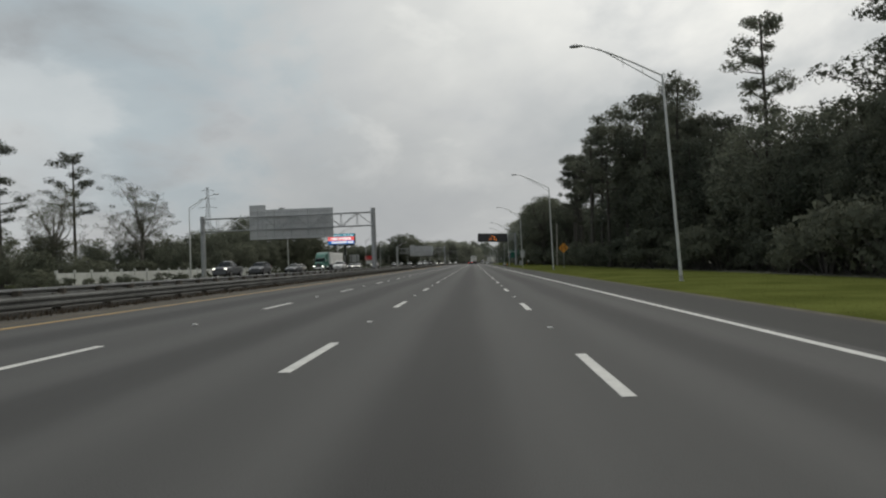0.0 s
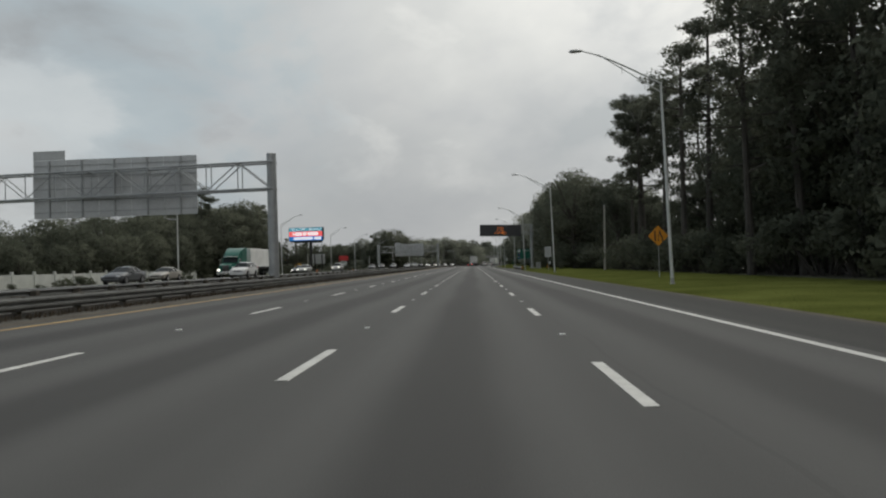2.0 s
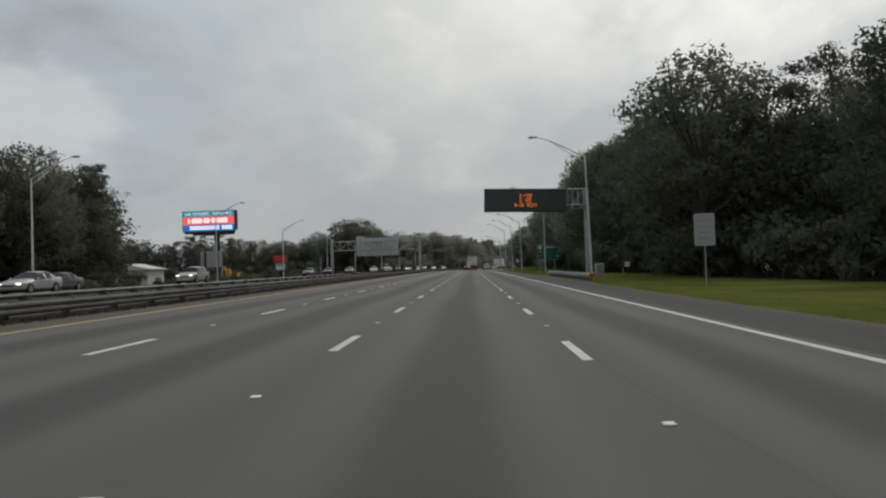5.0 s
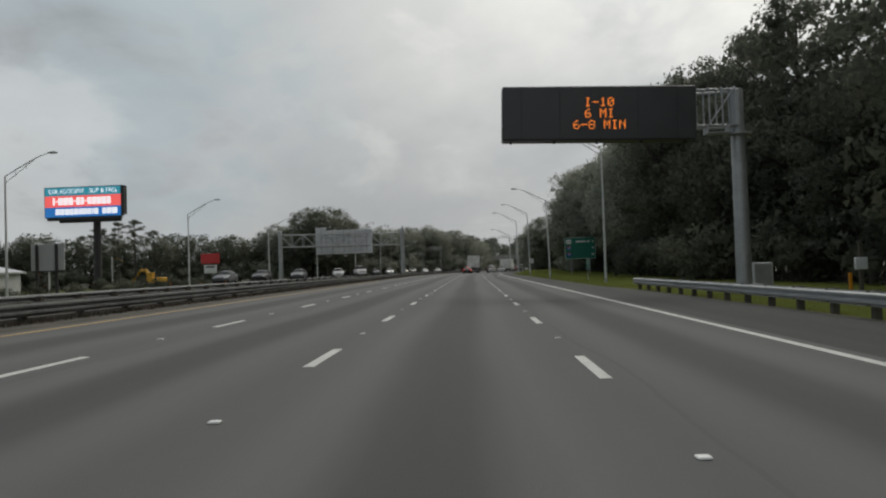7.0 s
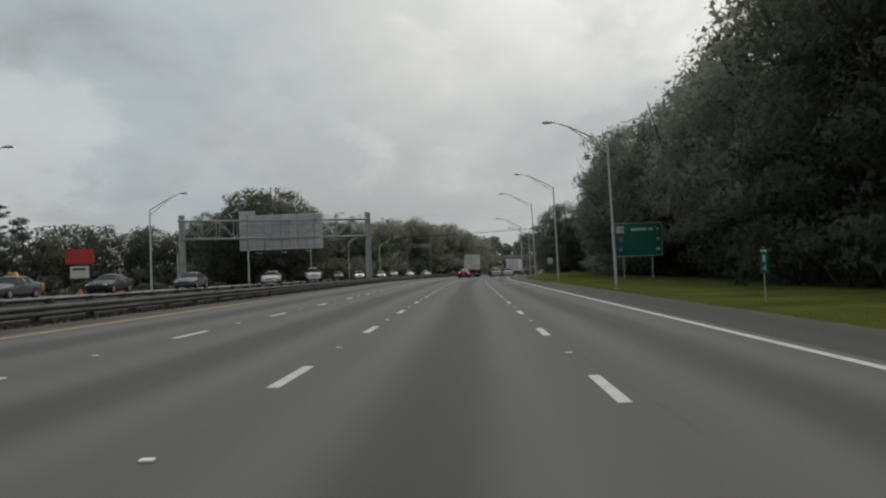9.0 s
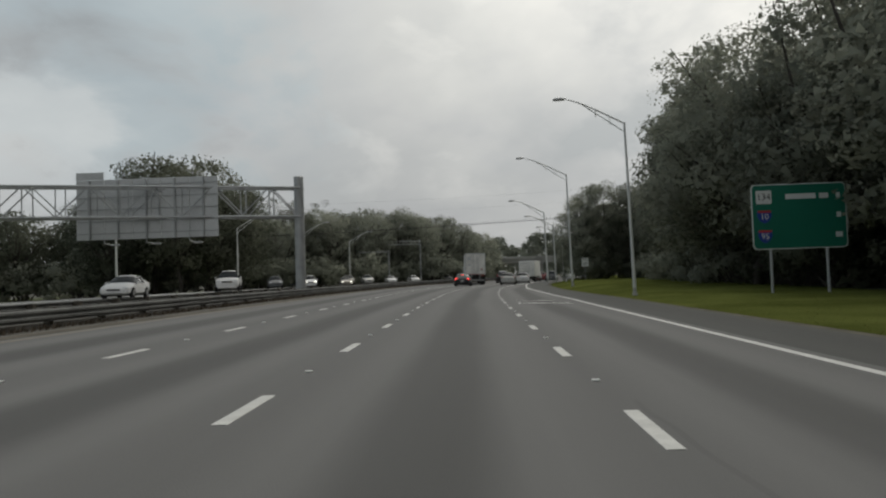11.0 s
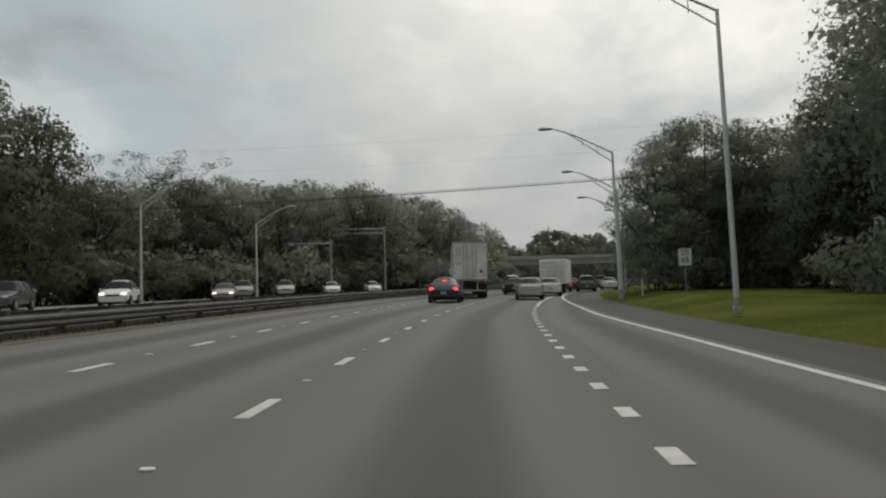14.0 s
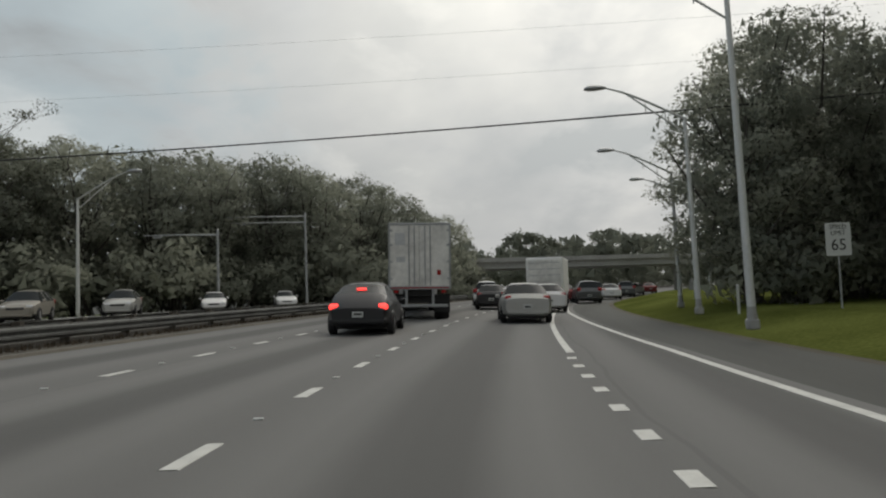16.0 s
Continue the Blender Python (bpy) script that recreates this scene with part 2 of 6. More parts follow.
TURF = surface("mown_grass", (0.094, 0.106, 0.030), 0.3, 0.25, 0.95, bump=0.6, grain=40, tint=(0.076, 0.090, 0.022), gloss=0.0)
WEEDS = surface("rough_weeds", (0.07, 0.085, 0.03), 0.45, 0.3, 0.95, bump=0.8, grain=30, tint=(0.055, 0.06, 0.03), gloss=0.05)
SOIL = surface("dark_soil", (0.055, 0.05, 0.04), 0.4, 0.8, 0.95, bump=0.8)
FLOOR = surface("forest_floor", (0.04, 0.038, 0.022), 0.4, 0.3, 0.95, bump=0.8)
GALV = surface("galvanised_steel", (0.36, 0.37, 0.37), 0.18, 1.5, 0.5, 0.55, grain=12)
# weathered steel, base colour lowered further for the rail face in shade
RAILGREY = surface("weathered_shaded_rail_steel", (0.135, 0.137, 0.131), 0.3, 0.7, 0.85, 0.0, grain=9, gloss=0.2)
ALU = surface("dull_aluminium_mast", (0.56, 0.57, 0.55), 0.1, 0.9, 0.55, 0.15, random_value=0.1)
SIGNBACK = surface("bare_aluminium_panel", (0.48, 0.49, 0.49), 0.15, 0.5, 0.55, 0.15)
POSTWOOD = surface("grey_treated_wood", (0.075, 0.065, 0.05), 0.3, 2.0, 0.9, bump=0.4, random_value=0.2)
POLEWOOD = surface("weathered_pole_wood", (0.33, 0.31, 0.27), 0.2, 0.8, 0.85, bump=0.4)
BLACK = surface("black_plastic", (0.015, 0.015, 0.016), 0.2, 3.0, 0.5)
VMSFACE = surface("black_sign_face", (0.034, 0.034, 0.037), 0.15, 1.0, 0.35)
AMBER = surface("amber_lamp_dots", (1.0, 0.26, 0.03), 0.0, 1.0, 0.5, emit=0.62)
SIGNYELLOW = surface("warning_yellow_sheeting", (0.64, 0.25, 0.01), 0.06, 1.0, 0.45)
SIGNGREEN = surface("green_sign_sheeting", (0.005, 0.13, 0.085), 0.08, 0.6, 0.45)
SIGNWHITE = surface("white_sign_sheeting", (0.62, 0.63, 0.62), 0.05, 1.0, 0.45)
SIGNGREY = surface("faded_grey_sign_face", (0.40, 0.41, 0.41), 0.08, 1.0, 0.5)
SIGNBLACK = surface("black_sign_legend", (0.02, 0.02, 0.02), 0.05, 1.0, 0.6)
SHIELDBLUE = surface("blue_shield_sheeting", (0.02, 0.05, 0.28), 0.05, 1.0, 0.45)
SHIELDRED = surface("red_shield_sheeting", (0.45, 0.04, 0.04), 0.05, 1.0, 0.45)
LEDRED = surface("red_screen_light", (0.95, 0.13, 0.12), 0.0, 1.0, 0.5, emit=0.62)
LEDBLUE = surface("blue_screen_light", (0.02, 0.17, 0.50), 0.0, 1.0, 0.5, emit=0.55)
LEDTEAL = surface("teal_screen_light", (0.03, 0.28, 0.38), 0.0, 1.0, 0.5, emit=0.5)
LEDWHITE = surface("white_screen_light", (0.85, 0.86, 0.9), 0.0, 1.0, 0.5, emit=0.75)
CONCRETE = surface("bridge_concrete", (0.33, 0.33, 0.31), 0.18, 0.3, 0.85, bump=0.2)
FENCE = surface("white_fence_panel", (0.52, 0.53, 0.50), 0.15, 0.8, 0.7)
BARK = surface("pine_bark", (0.062, 0.055, 0.047), 0.35, 1.5, 0.95, bump=0.8, random_value=0.2)
GREYBARK = surface("grey_bark", (0.16, 0.15, 0.13), 0.3, 1.5, 0.95, bump=0.6)
NEEDLES = leaf("pine_needles", (0.118, 0.128, 0.098), 0.15)
LEAVES = leaf("broad_leaves", (0.124, 0.135, 0.100), 0.14)
# the next two carry distance haze in their colour, paler than real foliage
HAZYLEAF = leaf("haze_paled_leaves", (0.265, 0.28, 0.225), 0.06)
HAZE_LEAF = leaf("haze_paled_foliage", (0.26, 0.275, 0.22), 0.06)
PALELEAF = leaf("thin_pale_leaves", (0.11, 0.112, 0.075), 0.22)
BRUSH = leaf("undergrowth_leaves", (0.120, 0.130, 0.095), 0.14)
DEADGRASS = leaf("dead_grass", (0.075, 0.064, 0.047), 0.4)
DUST = surface("dusty_gravel", (0.115, 0.104, 0.086), 0.3, 0.7, 0.95, bump=0.5, grain=30, gloss=0.05)
BLADES = leaf("grass_blades", (0.094, 0.106, 0.030), 0.2)
RUBBER = surface("tyre_rubber", (0.02, 0.02, 0.02), 0.2, 4.0, 0.85)
RIM = surface("silver_wheel", (0.42, 0.42, 0.42), 0.1, 4.0, 0.35, 0.8)
CARGLASS = glass("dark_car_glass", (0.02, 0.024, 0.026), 0.22)
CHROME = surface("chrome_trim", (0.6, 0.6, 0.6), 0.05, 3.0, 0.18, 1.0)
LAMPON = surface("lit_headlamp", (1.0, 0.95, 0.85), 0.0, 1.0, 0.3, emit=2.2)
LAMPCLEAR = surface("clear_headlamp", (0.55, 0.56, 0.58), 0.1, 4.0, 0.12)
BRAKE = surface("lit_brake_lamp", (1.0, 0.06, 0.05), 0.0, 1.0, 0.3, emit=1.6)
TAIL = surface("dark_red_tail_lamp", (0.30, 0.012, 0.012), 0.1, 4.0, 0.2)
PLATE = surface("pale_plate", (0.5, 0.52, 0.5), 0.08, 8.0, 0.5)
TRAILER = surface("white_trailer_skin", (0.70, 0.70, 0.67), 0.14, 0.7, 0.5, grain=6)
DOORSTAIN = surface("stained_trailer_door", (0.64, 0.63, 0.59), 0.25, 0.9, 0.6, grain=5)
UNDER = surface("dirty_dark_steel", (0.035, 0.034, 0.033), 0.3, 2.0, 0.8)
BARRELORANGE = surface("orange_plastic", (0.75, 0.16, 0.02), 0.1, 2.0, 0.6)
DIGYELLOW = surface("machine_yellow", (0.55, 0.30, 0.03), 0.2, 0.9, 0.5)
DIGORANGE = surface("machine_orange", (0.60, 0.13, 0.03), 0.2, 0.9, 0.5)
REDBOARD = surface("red_board", (0.48, 0.035, 0.035), 0.08, 0.8, 0.5)
ROOFWHITE = surface("pale_metal_roof", (0.50, 0.51, 0.51), 0.1, 0.4, 0.5)


def paint(name, colour, metal=0.25):
    return surface(name, colour, 0.06, 0.7, 0.36, metal, coat=0.25)


P_BLACK = paint("black_car_paint", (0.016, 0.016, 0.018))
P_SILVER = paint("silver_car_paint", (0.40, 0.40, 0.38), 0.5)
P_WHITE = paint("white_car_paint", (0.66, 0.66, 0.65), 0.0)
P_GREY = paint("grey_car_paint", (0.10, 0.105, 0.11), 0.4)
P_TAN = paint("champagne_car_paint", (0.30, 0.28, 0.24), 0.4)
P_GREEN = paint("green_cab_paint", (0.012, 0.12, 0.085), 0.1)
P_RED = paint("dark_red_car_paint", (0.16, 0.02, 0.02), 0.2)

# ---------------------------------------------------------------- building helpers


class Shape:
    """Vertices and faces of one mesh, gathered piece by piece."""

    def __init__(self):
        self.v, self.f, self.slot, self.uv = [], [], [], None

    def add(self, verts, faces, slot=0):
        k = len(self.v)
        self.v += [tuple(p) for p in verts]
        self.f += [tuple(i + k for i in q) for q in faces]
        self.slot += [slot] * len(faces)
        return self

    def box(self, c, s, ch=0.0, turn=None, slot=0):
        """A box with chamfered edges, centre c and size s."""
        hx, hy, hz = s[0] / 2, s[1] / 2, s[2] / 2
        ch = min(ch, 0.45 * min(s))
        if ch <= 0:
            pts = [(x * hx, y * hy, z * hz) for z in (-1, 1) for y in (-1, 1) for x in (-1, 1)]
            faces = [(0, 2, 3, 1), (4, 5, 7, 6), (0, 1, 5, 4), (2, 6, 7, 3), (0, 4, 6, 2), (1, 3, 7, 5)]
        else:
            pts, index = [], {}
            for z in (-1, 1):
                for y in (-1, 1):
                    for x in (-1, 1):
                        for axis in range(3):
                            q = [x * hx, y * hy, z * hz]
                            for a, sgn in enumerate((x, y, z)):
                                if a != axis:
                                    q[a] -= sgn * ch
                            index[x, y, z, axis] = len(pts)
                            pts.append(q)
            faces = []
            for axis in range(3):
                o = [a for a in range(3) if a != axis]
                for sgn in (-1, 1):
                    ring = []
                    for u, w in ((-1, -1), (1, -1), (1, 1), (-1, 1)):
                        k = [0, 0, 0]
                        k[axis], k[o[0]], k[o[1]] = sgn, u, w
                        ring.append(index[k[0], k[1], k[2], axis])
                    faces.append(ring if (sgn > 0) == (axis != 1) else ring[::-1])
                for u in (-1, 1):
                    for w in (-1, 1):
                        k0, k1 = [0, 0, 0], [0, 0, 0]
                        k0[axis], k1[axis] = -1, 1
                        k0[o[0]] = k1[o[0]] = u
                        k0[o[1]] = k1[o[1]] = w
                        faces.append([index[(*k0, o[0])], index[(*k1, o[0])], index[(*k1, o[1])], index[(*k0, o[1])]])
            for z in (-1, 1):
                for y in (-1, 1):
                    for x in (-1, 1):
                        faces.append([index[x, y, z, a] for a in range(3)])
        m = turn or Matrix()
        return self.add([m @ Vector(p) + Vector(c) for p in pts], faces, slot)

    def tube(self, a, b, r0, r1=None, n=8, caps=True, slot=0):
        return self.path([a, b], [r0, r0 if r1 is None else r1], n, caps, slot)

    def path(self, pts, radii, n=8, caps=True, slot=0):
        """A round tube along points."""
        pts = [Vector(p) for p in pts]
        if isinstance(radii, (int, float)):
            radii = [radii] * len(pts)
        radii = [float(r) for r in radii]
        verts, faces = [], []
        for i, p in enumerate(pts):
            d = (pts[min(i + 1, len(pts) - 1)] - pts[max(i - 1, 0)]).normalized()
            side = d.cross(Vector((0, 0, 1)))
            if side.length < 0.05:
                side = d.cross(Vector((0, 1, 0)))
            side.normalize()
            other = d.cross(side)
            for k in range(n):
                a = 2 * math.pi * k / n
                verts.append(p + radii[i] * (math.cos(a) * side + math.sin(a) * other))
        for i in range(len(pts) - 1):
            for k in range(n):
                j = (k + 1) % n
                faces.append((i * n + k, i * n + j, (i + 1) * n + j, (i + 1) * n + k))
        if caps:
            faces += [tuple(range(n))[::-1], tuple((len(pts) - 1) * n + k for k in range(n))]
        return self.add(verts, faces, slot)

    def slab(self, outline, depth, plane="xz", at=0.0, slot=0):
        """A flat outline given thickness along the axis that plane leaves out."""
        n = len(outline)

        def put(u, w, d):
            return {"xz": (u, at + d, w), "yz": (at + d, u, w), "xy": (u, w, at + d)}[plane]

        verts = [put(u, w, 0) for u, w in outline] + [put(u, w, depth) for u, w in outline]
        faces = [tuple(range(n)), tuple(range(2 * n - 1, n - 1, -1))] + [(i, n + i, n + (i + 1) % n, (i + 1) % n) for i in range(n)]
        return self.add(verts, faces, slot)

    def mesh(self, name, mats, smooth=True):
        me = bpy.data.meshes.new(name)
        me.from_pydata(self.v, [], self.f)
        for m in mats if isinstance(mats, (list, tuple)) else [mats]:
            me.materials.append(m)
        if any(self.slot):
            me.polygons.foreach_set("material_index", self.slot)
        if self.uv is not None:
            layer = me.uv_layers.new(name="across_along")
            flatuv = []
            for f in self.f:
                for i in f:
                    flatuv += self.uv[i]
            layer.data.foreach_set("uv", flatuv)
        if smooth:
            me.polygons.foreach_set("use_smooth", [True] * len(me.polygons))
            me.set_sharp_from_angle(angle=radians(38))
        me.update()
        return me


def part(name, shape, mats, parent=None, label="", smooth=True, at=None):
    """One mesh object, under a thing or a part when a parent is given."""
    me = shape if isinstance(shape, bpy.types.Mesh) else shape.mesh(name, mats, smooth)
    ob = new(name, me)
    if parent:
        ob.parent = parent
    if at is not None:
        ob.matrix_basis = at
    return tagged(ob, label) if label else ob


def thing(name, label, category, at=None, group="", kind=""):
    ob = tagged(new(name), label, category, group, kind)
    ob.empty_display_size = 0.3
    if at is not None:
        ob.matrix_basis = at
    return ob


def lettering(name, text, size, mats, parent, at, width=None, depth=0.004, label=""):
    """Words as thin solid letters, facing local +z of the pose."""
    cu = bpy.data.curves.new(name, "FONT")
    cu.body, cu.size, cu.align_x, cu.align_y, cu.extrude = text, size, "CENTER", "CENTER", depth / 2
    cu.resolution_u = 3
    tmp = new(name, cu)
    bpy.context.view_layer.update()
    me = bpy.data.meshes.new_from_object(tmp)
    bpy.data.objects.remove(tmp)
    me.name = name
    xs = [v.co.x for v in me.vertices]
    if width and xs:
        k = width / (max(xs) - min(xs))
        for v in me.vertices:
            v.co.x *= k
    me.materials.clear()
    me.materials.append(mats)
    return part(name, me, None, parent, label, at=at)


def facing(x, y, z, yaw=0.0):
    """The pose of a sign face that looks back along the road (towards -y)."""
    return pose(x, y, z, 90, 0, yaw)

# ---------------------------------------------------------------- ground and roads


def table(*rows):
    xs, vs = [r[0] for r in rows], [r[1] for r in rows]
    return lambda y: float(np.interp(y, xs, vs))


edge_line = table((-90, 7.32), (284, 7.32), (303, 6.72), (314, 6.08), (322, 5.78), (332, 5.15), (344, 4.4), (356, 3.9), (1200, 3.9))
pavement_edge = table((-90, 10.35), (178, 10.4), (186, 11.3), (214, 11.3), (221, 10.4), (284, 10.4), (305, 9.4), (319, 8.8), (340, 7.6), (360, 6.8), (1200, 6.8))
near_rail = table((-90, -8.95), (200, -9.05), (235, -9.05), (285, -8.75), (312, -8.45), (1200, -8.45))
far_rail = table((-90, -13.2), (235, -13.2), (300, -11.6), (340, -10.8), (1200, -10.8))
far_inner = table((-90, -14.4), (235, -14.4), (300, -12.4), (340, -11.4), (1200, -11.4))
far_outer = table((-90, -35.0), (150, -34.0), (190, -31.6), (230, -29.6), (262, -28.8), (282, -25.6), (318, -21.8), (343, -19.4), (360, -18.0), (1200, -18.0))


def road_z(off, y=0.0):
    return -FALL * (off - 2.2)


def far_z(off, y=0.0):
    """The other carriageway is crowned."""
    return float(np.interp(off, [-41, -36, -31, -24, -18, -12], [-0.1, 0.15, 0.42, 0.52, 0.46, 0.30])) + float(np.interp(y, [240, 320], [0.0, 0.1]))


def along(y0, y1, near=2.0):
    """Distances along the road, closer together where it bends."""
    ys, y = [], y0
    while y < y1:
        ys.append(y)
        y += near if 255 < y < 440 else (6.0 if -90 <= y <= 460 else 40.0)
    return ys + [y1]


def strip(ys, columns, slots=None):
    """A sheet along the road; columns give (off, z) at y."""
    s = Shape()
    s.uv = []
    m = None
    for y in ys:
        row = columns(y)
        m = len(row)
        for off, z in row:
            s.v.append((off + bend(y), y, z))
            s.uv.append((off, y))
    for i in range(len(ys) - 1):
        for k in range(m - 1):
            a = i * m + k
            s.f.append((a, a + 1, a + m + 1, a + m))
            s.slot.append(slots[k] if slots else 0)
    return s


verge_rise = table((270, 0.0), (290, 0.2), (320, 0.55), (345, 0.6), (1200, 0.6))


def ground_columns(y):
    fo, fi, nr, pe = far_outer(y), far_inner(y), near_rail(y), pavement_edge(y)
    le, up_by = nr + 0.55, verge_rise(y)
    # soil bank added behind the near rail draws the shaded gap's dark band
    return [(-2600, -2.0), (-420, -1.0), (-110, -0.6), (fo - 6, far_z(fo, y) - 0.35), (fo - 0.02, far_z(fo, y) - 0.03), (fo + 0.12, far_z(fo, y) - 0.2),
            (fi - 0.12, far_z(fi, y) - 0.2), (fi + 0.02, far_z(fi, y) - 0.02), (fi + 1.3, 0.30), (nr - 0.5, 0.38), (nr - 0.06, 0.40), (nr + 0.05, 0.27), (le - 0.02, road_z(le) - 0.02), (le + 0.12, road_z(le) - 0.2),
            (pe - 0.12, road_z(pe) - 0.2), (pe + 0.02, road_z(pe) - 0.03), (pe + 3, -0.2 + up_by), (19, -0.24 + up_by), (24, -0.35 + up_by), (70, -0.4 + up_by), (420, -0.8), (2600, -2.0)]


# soil in the median, weeds to one side, mown grass and forest floor to the other
ground = part("ground", strip([-600.0, -300.0] + along(-90, 1200) + [1800.0, 3200.0], ground_columns, [3, 3, 1, 1, 1, 1, 1, 2, 2, 2, 2, 2, 2, 2, 0, 0, 0, 0, 3, 3, 3]), [TURF, WEEDS, SOIL, FLOOR], smooth=False)
tagged(ground, "flat roadside ground of mown grass, weeds and forest floor", "ground", kind="structure")


def slab_columns(inner, outer, height, steps):
    def columns(y):
        a, b = inner(y), outer(y)
        row = [(a - 0.04, height(a, y) - 0.18)] + [(a + (b - a) * k / steps, height(a + (b - a) * k / steps, y)) for k in range(steps + 1)]
        return row + [(b + 0.04, height(b, y) - 0.18)]
    return columns


ys_road = along(-90, 1000)
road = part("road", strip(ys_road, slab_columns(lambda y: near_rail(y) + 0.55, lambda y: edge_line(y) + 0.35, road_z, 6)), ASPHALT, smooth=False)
tagged(road, "worn grey asphalt motorway carriageway with four lanes", "road", kind="structure")
shoulder = part("shoulder", strip(ys_road, slab_columns(lambda y: edge_line(y) + 0.35, pavement_edge, lambda o, y: road_z(o) - 0.003, 3)), SHOULDER, smooth=False)
tagged(shoulder, "dull grey paved shoulder beside the grass", "road shoulder", kind="structure")
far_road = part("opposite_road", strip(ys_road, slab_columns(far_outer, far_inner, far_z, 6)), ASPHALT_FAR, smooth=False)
tagged(far_road, "pale asphalt carriageway for oncoming traffic", "road", kind="structure")


def stripe(name, ys, off, width, mats, parent, height=road_z, label=""):
    """A painted line with its own small thickness."""
    def columns(y):
        o = off(y)
        return [(o - width / 2, height(o - width / 2, y) + 0.001), (o - width / 2 + 0.01, height(o, y) + 0.006), (o + width / 2 - 0.01, height(o, y) + 0.006), (o + width / 2, height(o + width / 2, y) + 0.001)]
    return part(name, strip(ys, columns), mats, parent, label, smooth=False)


stripe("dust_strip", along(-60, 420), lambda y: near_rail(y) + 0.92, 0.66, DUST, road, label="pale dust swept against the guardrail")
stripe("dust_strip", along(-60, 420), lambda y: pavement_edge(y) - 0.17, 0.3, DUST, shoulder, lambda o, y: road_z(o) - 0.002, label="pale grit along the grass edge")
stripe("edge_line", along(-60, 352), edge_line, 0.17, PAINT, road, label="solid white edge line")
stripe("median_line", along(-60, 246), lambda y: -7.32, 0.17, YELLOW, road, label="solid yellow median line")
stripe("median_line", along(246, 520), lambda y: -7.32, 0.17, YELLOW_WORN, road, label="yellow median line worn almost away")
stripe("lane_end_line", along(321.6, 352, 1.5), lambda y: 3.72, 0.16, PAINT, road, label="solid white line closing the ending lane")
stripe("far_edge_line", along(-60, 420), lambda y: far_outer(y) + 3.0, 0.16, PAINT, far_road, far_z)
stripe("far_median_line", along(-60, 420), lambda y: far_inner(y) - 1.2, 0.16, YELLOW, far_road, far_z)


def dash_at(n):
    """Middle of the n-th lane dash; they close up along the road."""
    if n > 43:
        return 319.5 + 3.05 * (n - 43)
    if n < 0:
        return 9.4 + 11.6 * n
    return 7.10728e-06 * n ** 4 - 4.35353e-04 * n ** 3 - 0.0983986 * n ** 2 + 11.68444 * n + 9.27


def dash(name, y, off, length, width, parent, height=road_z):
    n = 3
    return stripe(name, [y - length / 2 + length * k / n for k in range(n + 1)], lambda q: off, width, PAINT, parent, height)


dash_drift = table((0, 0.3), (60, 0.15), (110, 0.2), (165, -0.1), (185, -0.25), (215, -0.3), (240, -0.1), (260, 0.21), (266, 0.09), (276, -0.11), (280, -0.1), (286, 0.08), (294, 0.05), (303, 0.15), (309, 0.19), (313, 0.32), (322, 0.36))
for n in range(-4, 70):
    y, gap = dash_at(n), dash_at(n + 1) - dash_at(n)
    y += dash_drift(y)
    for off, lead in ((0.0, 0.0), (-3.66, -0.3 if y < 160 else (-0.8 if y < 190 else (-1.3 if y < 200 else -0.85))), (3.66, -0.11 * gap - 0.2)):
        if off > 0 and y + lead > 281.5:
            continue
        dash("lane_dash", y + lead, off, 0.26 * gap, 0.15, road)
        if y < 335:
            mid = y + lead + 0.455 * gap
            s = Shape().box((off + bend(mid), mid, road_z(off) + 0.011), (0.10, 0.10 * min(1, gap / 9), 0.02), 0.006)
            part("road_stud", s, STUD, road)
    if y < 400:
        for off in (-18.6, -22.3, -26.0):
            if far_outer(y) + 4 < off:
                dash("lane_dash", y, off, 0.26 * gap, 0.14, far_road, far_z)
y = 283.2
while y < 321.2:
    pitch_here = 1.86 - (y - 283) * 0.0158
    dash("lane_dot", y, 3.66, 0.30 * pitch_here, 0.18, road)
    y += pitch_here

# dead grass and litter along the median rail, coloured dark for shade beneath it
rng = np.random.default_rng(4)


def blade_sheet(name, x, y, z, hgt, wid, mats):
    """Many single blades as one sheet of triangles."""
    count = len(x)
    ang = rng.uniform(0, math.pi, count)
    dx, dy = np.cos(ang) * wid, np.sin(ang) * wid
    base = np.stack([x, y, z], 1)
    flat0 = np.stack([dx, dy, 0 * dx], 1)
    v = np.stack([base - flat0, base + flat0, base + np.stack([dy * 0.6, dx * 0.6, hgt], 1)], 1).reshape(-1, 3)
    me = bpy.data.meshes.new(name)
    me.vertices.add(len(v))
    me.vertices.foreach_set("co", v.ravel())
    me.loops.add(len(v))
    me.loops.foreach_set("vertex_index", np.arange(len(v), dtype=np.int32))
    me.polygons.add(count)
    me.polygons.foreach_set("loop_start", np.arange(0, len(v), 3, dtype=np.int32))
    me.materials.append(mats)
    me.update(calc_edges=True)
    return me


ry = rng.uniform(0, 370, 46000)
ro = np.interp(ry, [-90, 200, 235, 285, 312], [-8.95, -9.05, -9.05, -8.75, -8.45]) + rng.normal(0.02, 0.14, 46000)
rx = ro + np.interp(ry, ALONG, SIDE)
tagged(part("median_weeds", blade_sheet("median_weeds", rx, ry, 0.25 + 0 * rx, rng.uniform(0.03, 0.17, 46000), rng.uniform(0.010, 0.035, 46000), DEADGRASS), None), "dead weeds darkening the shaded gap under the guardrail", "weeds", kind="stuff")

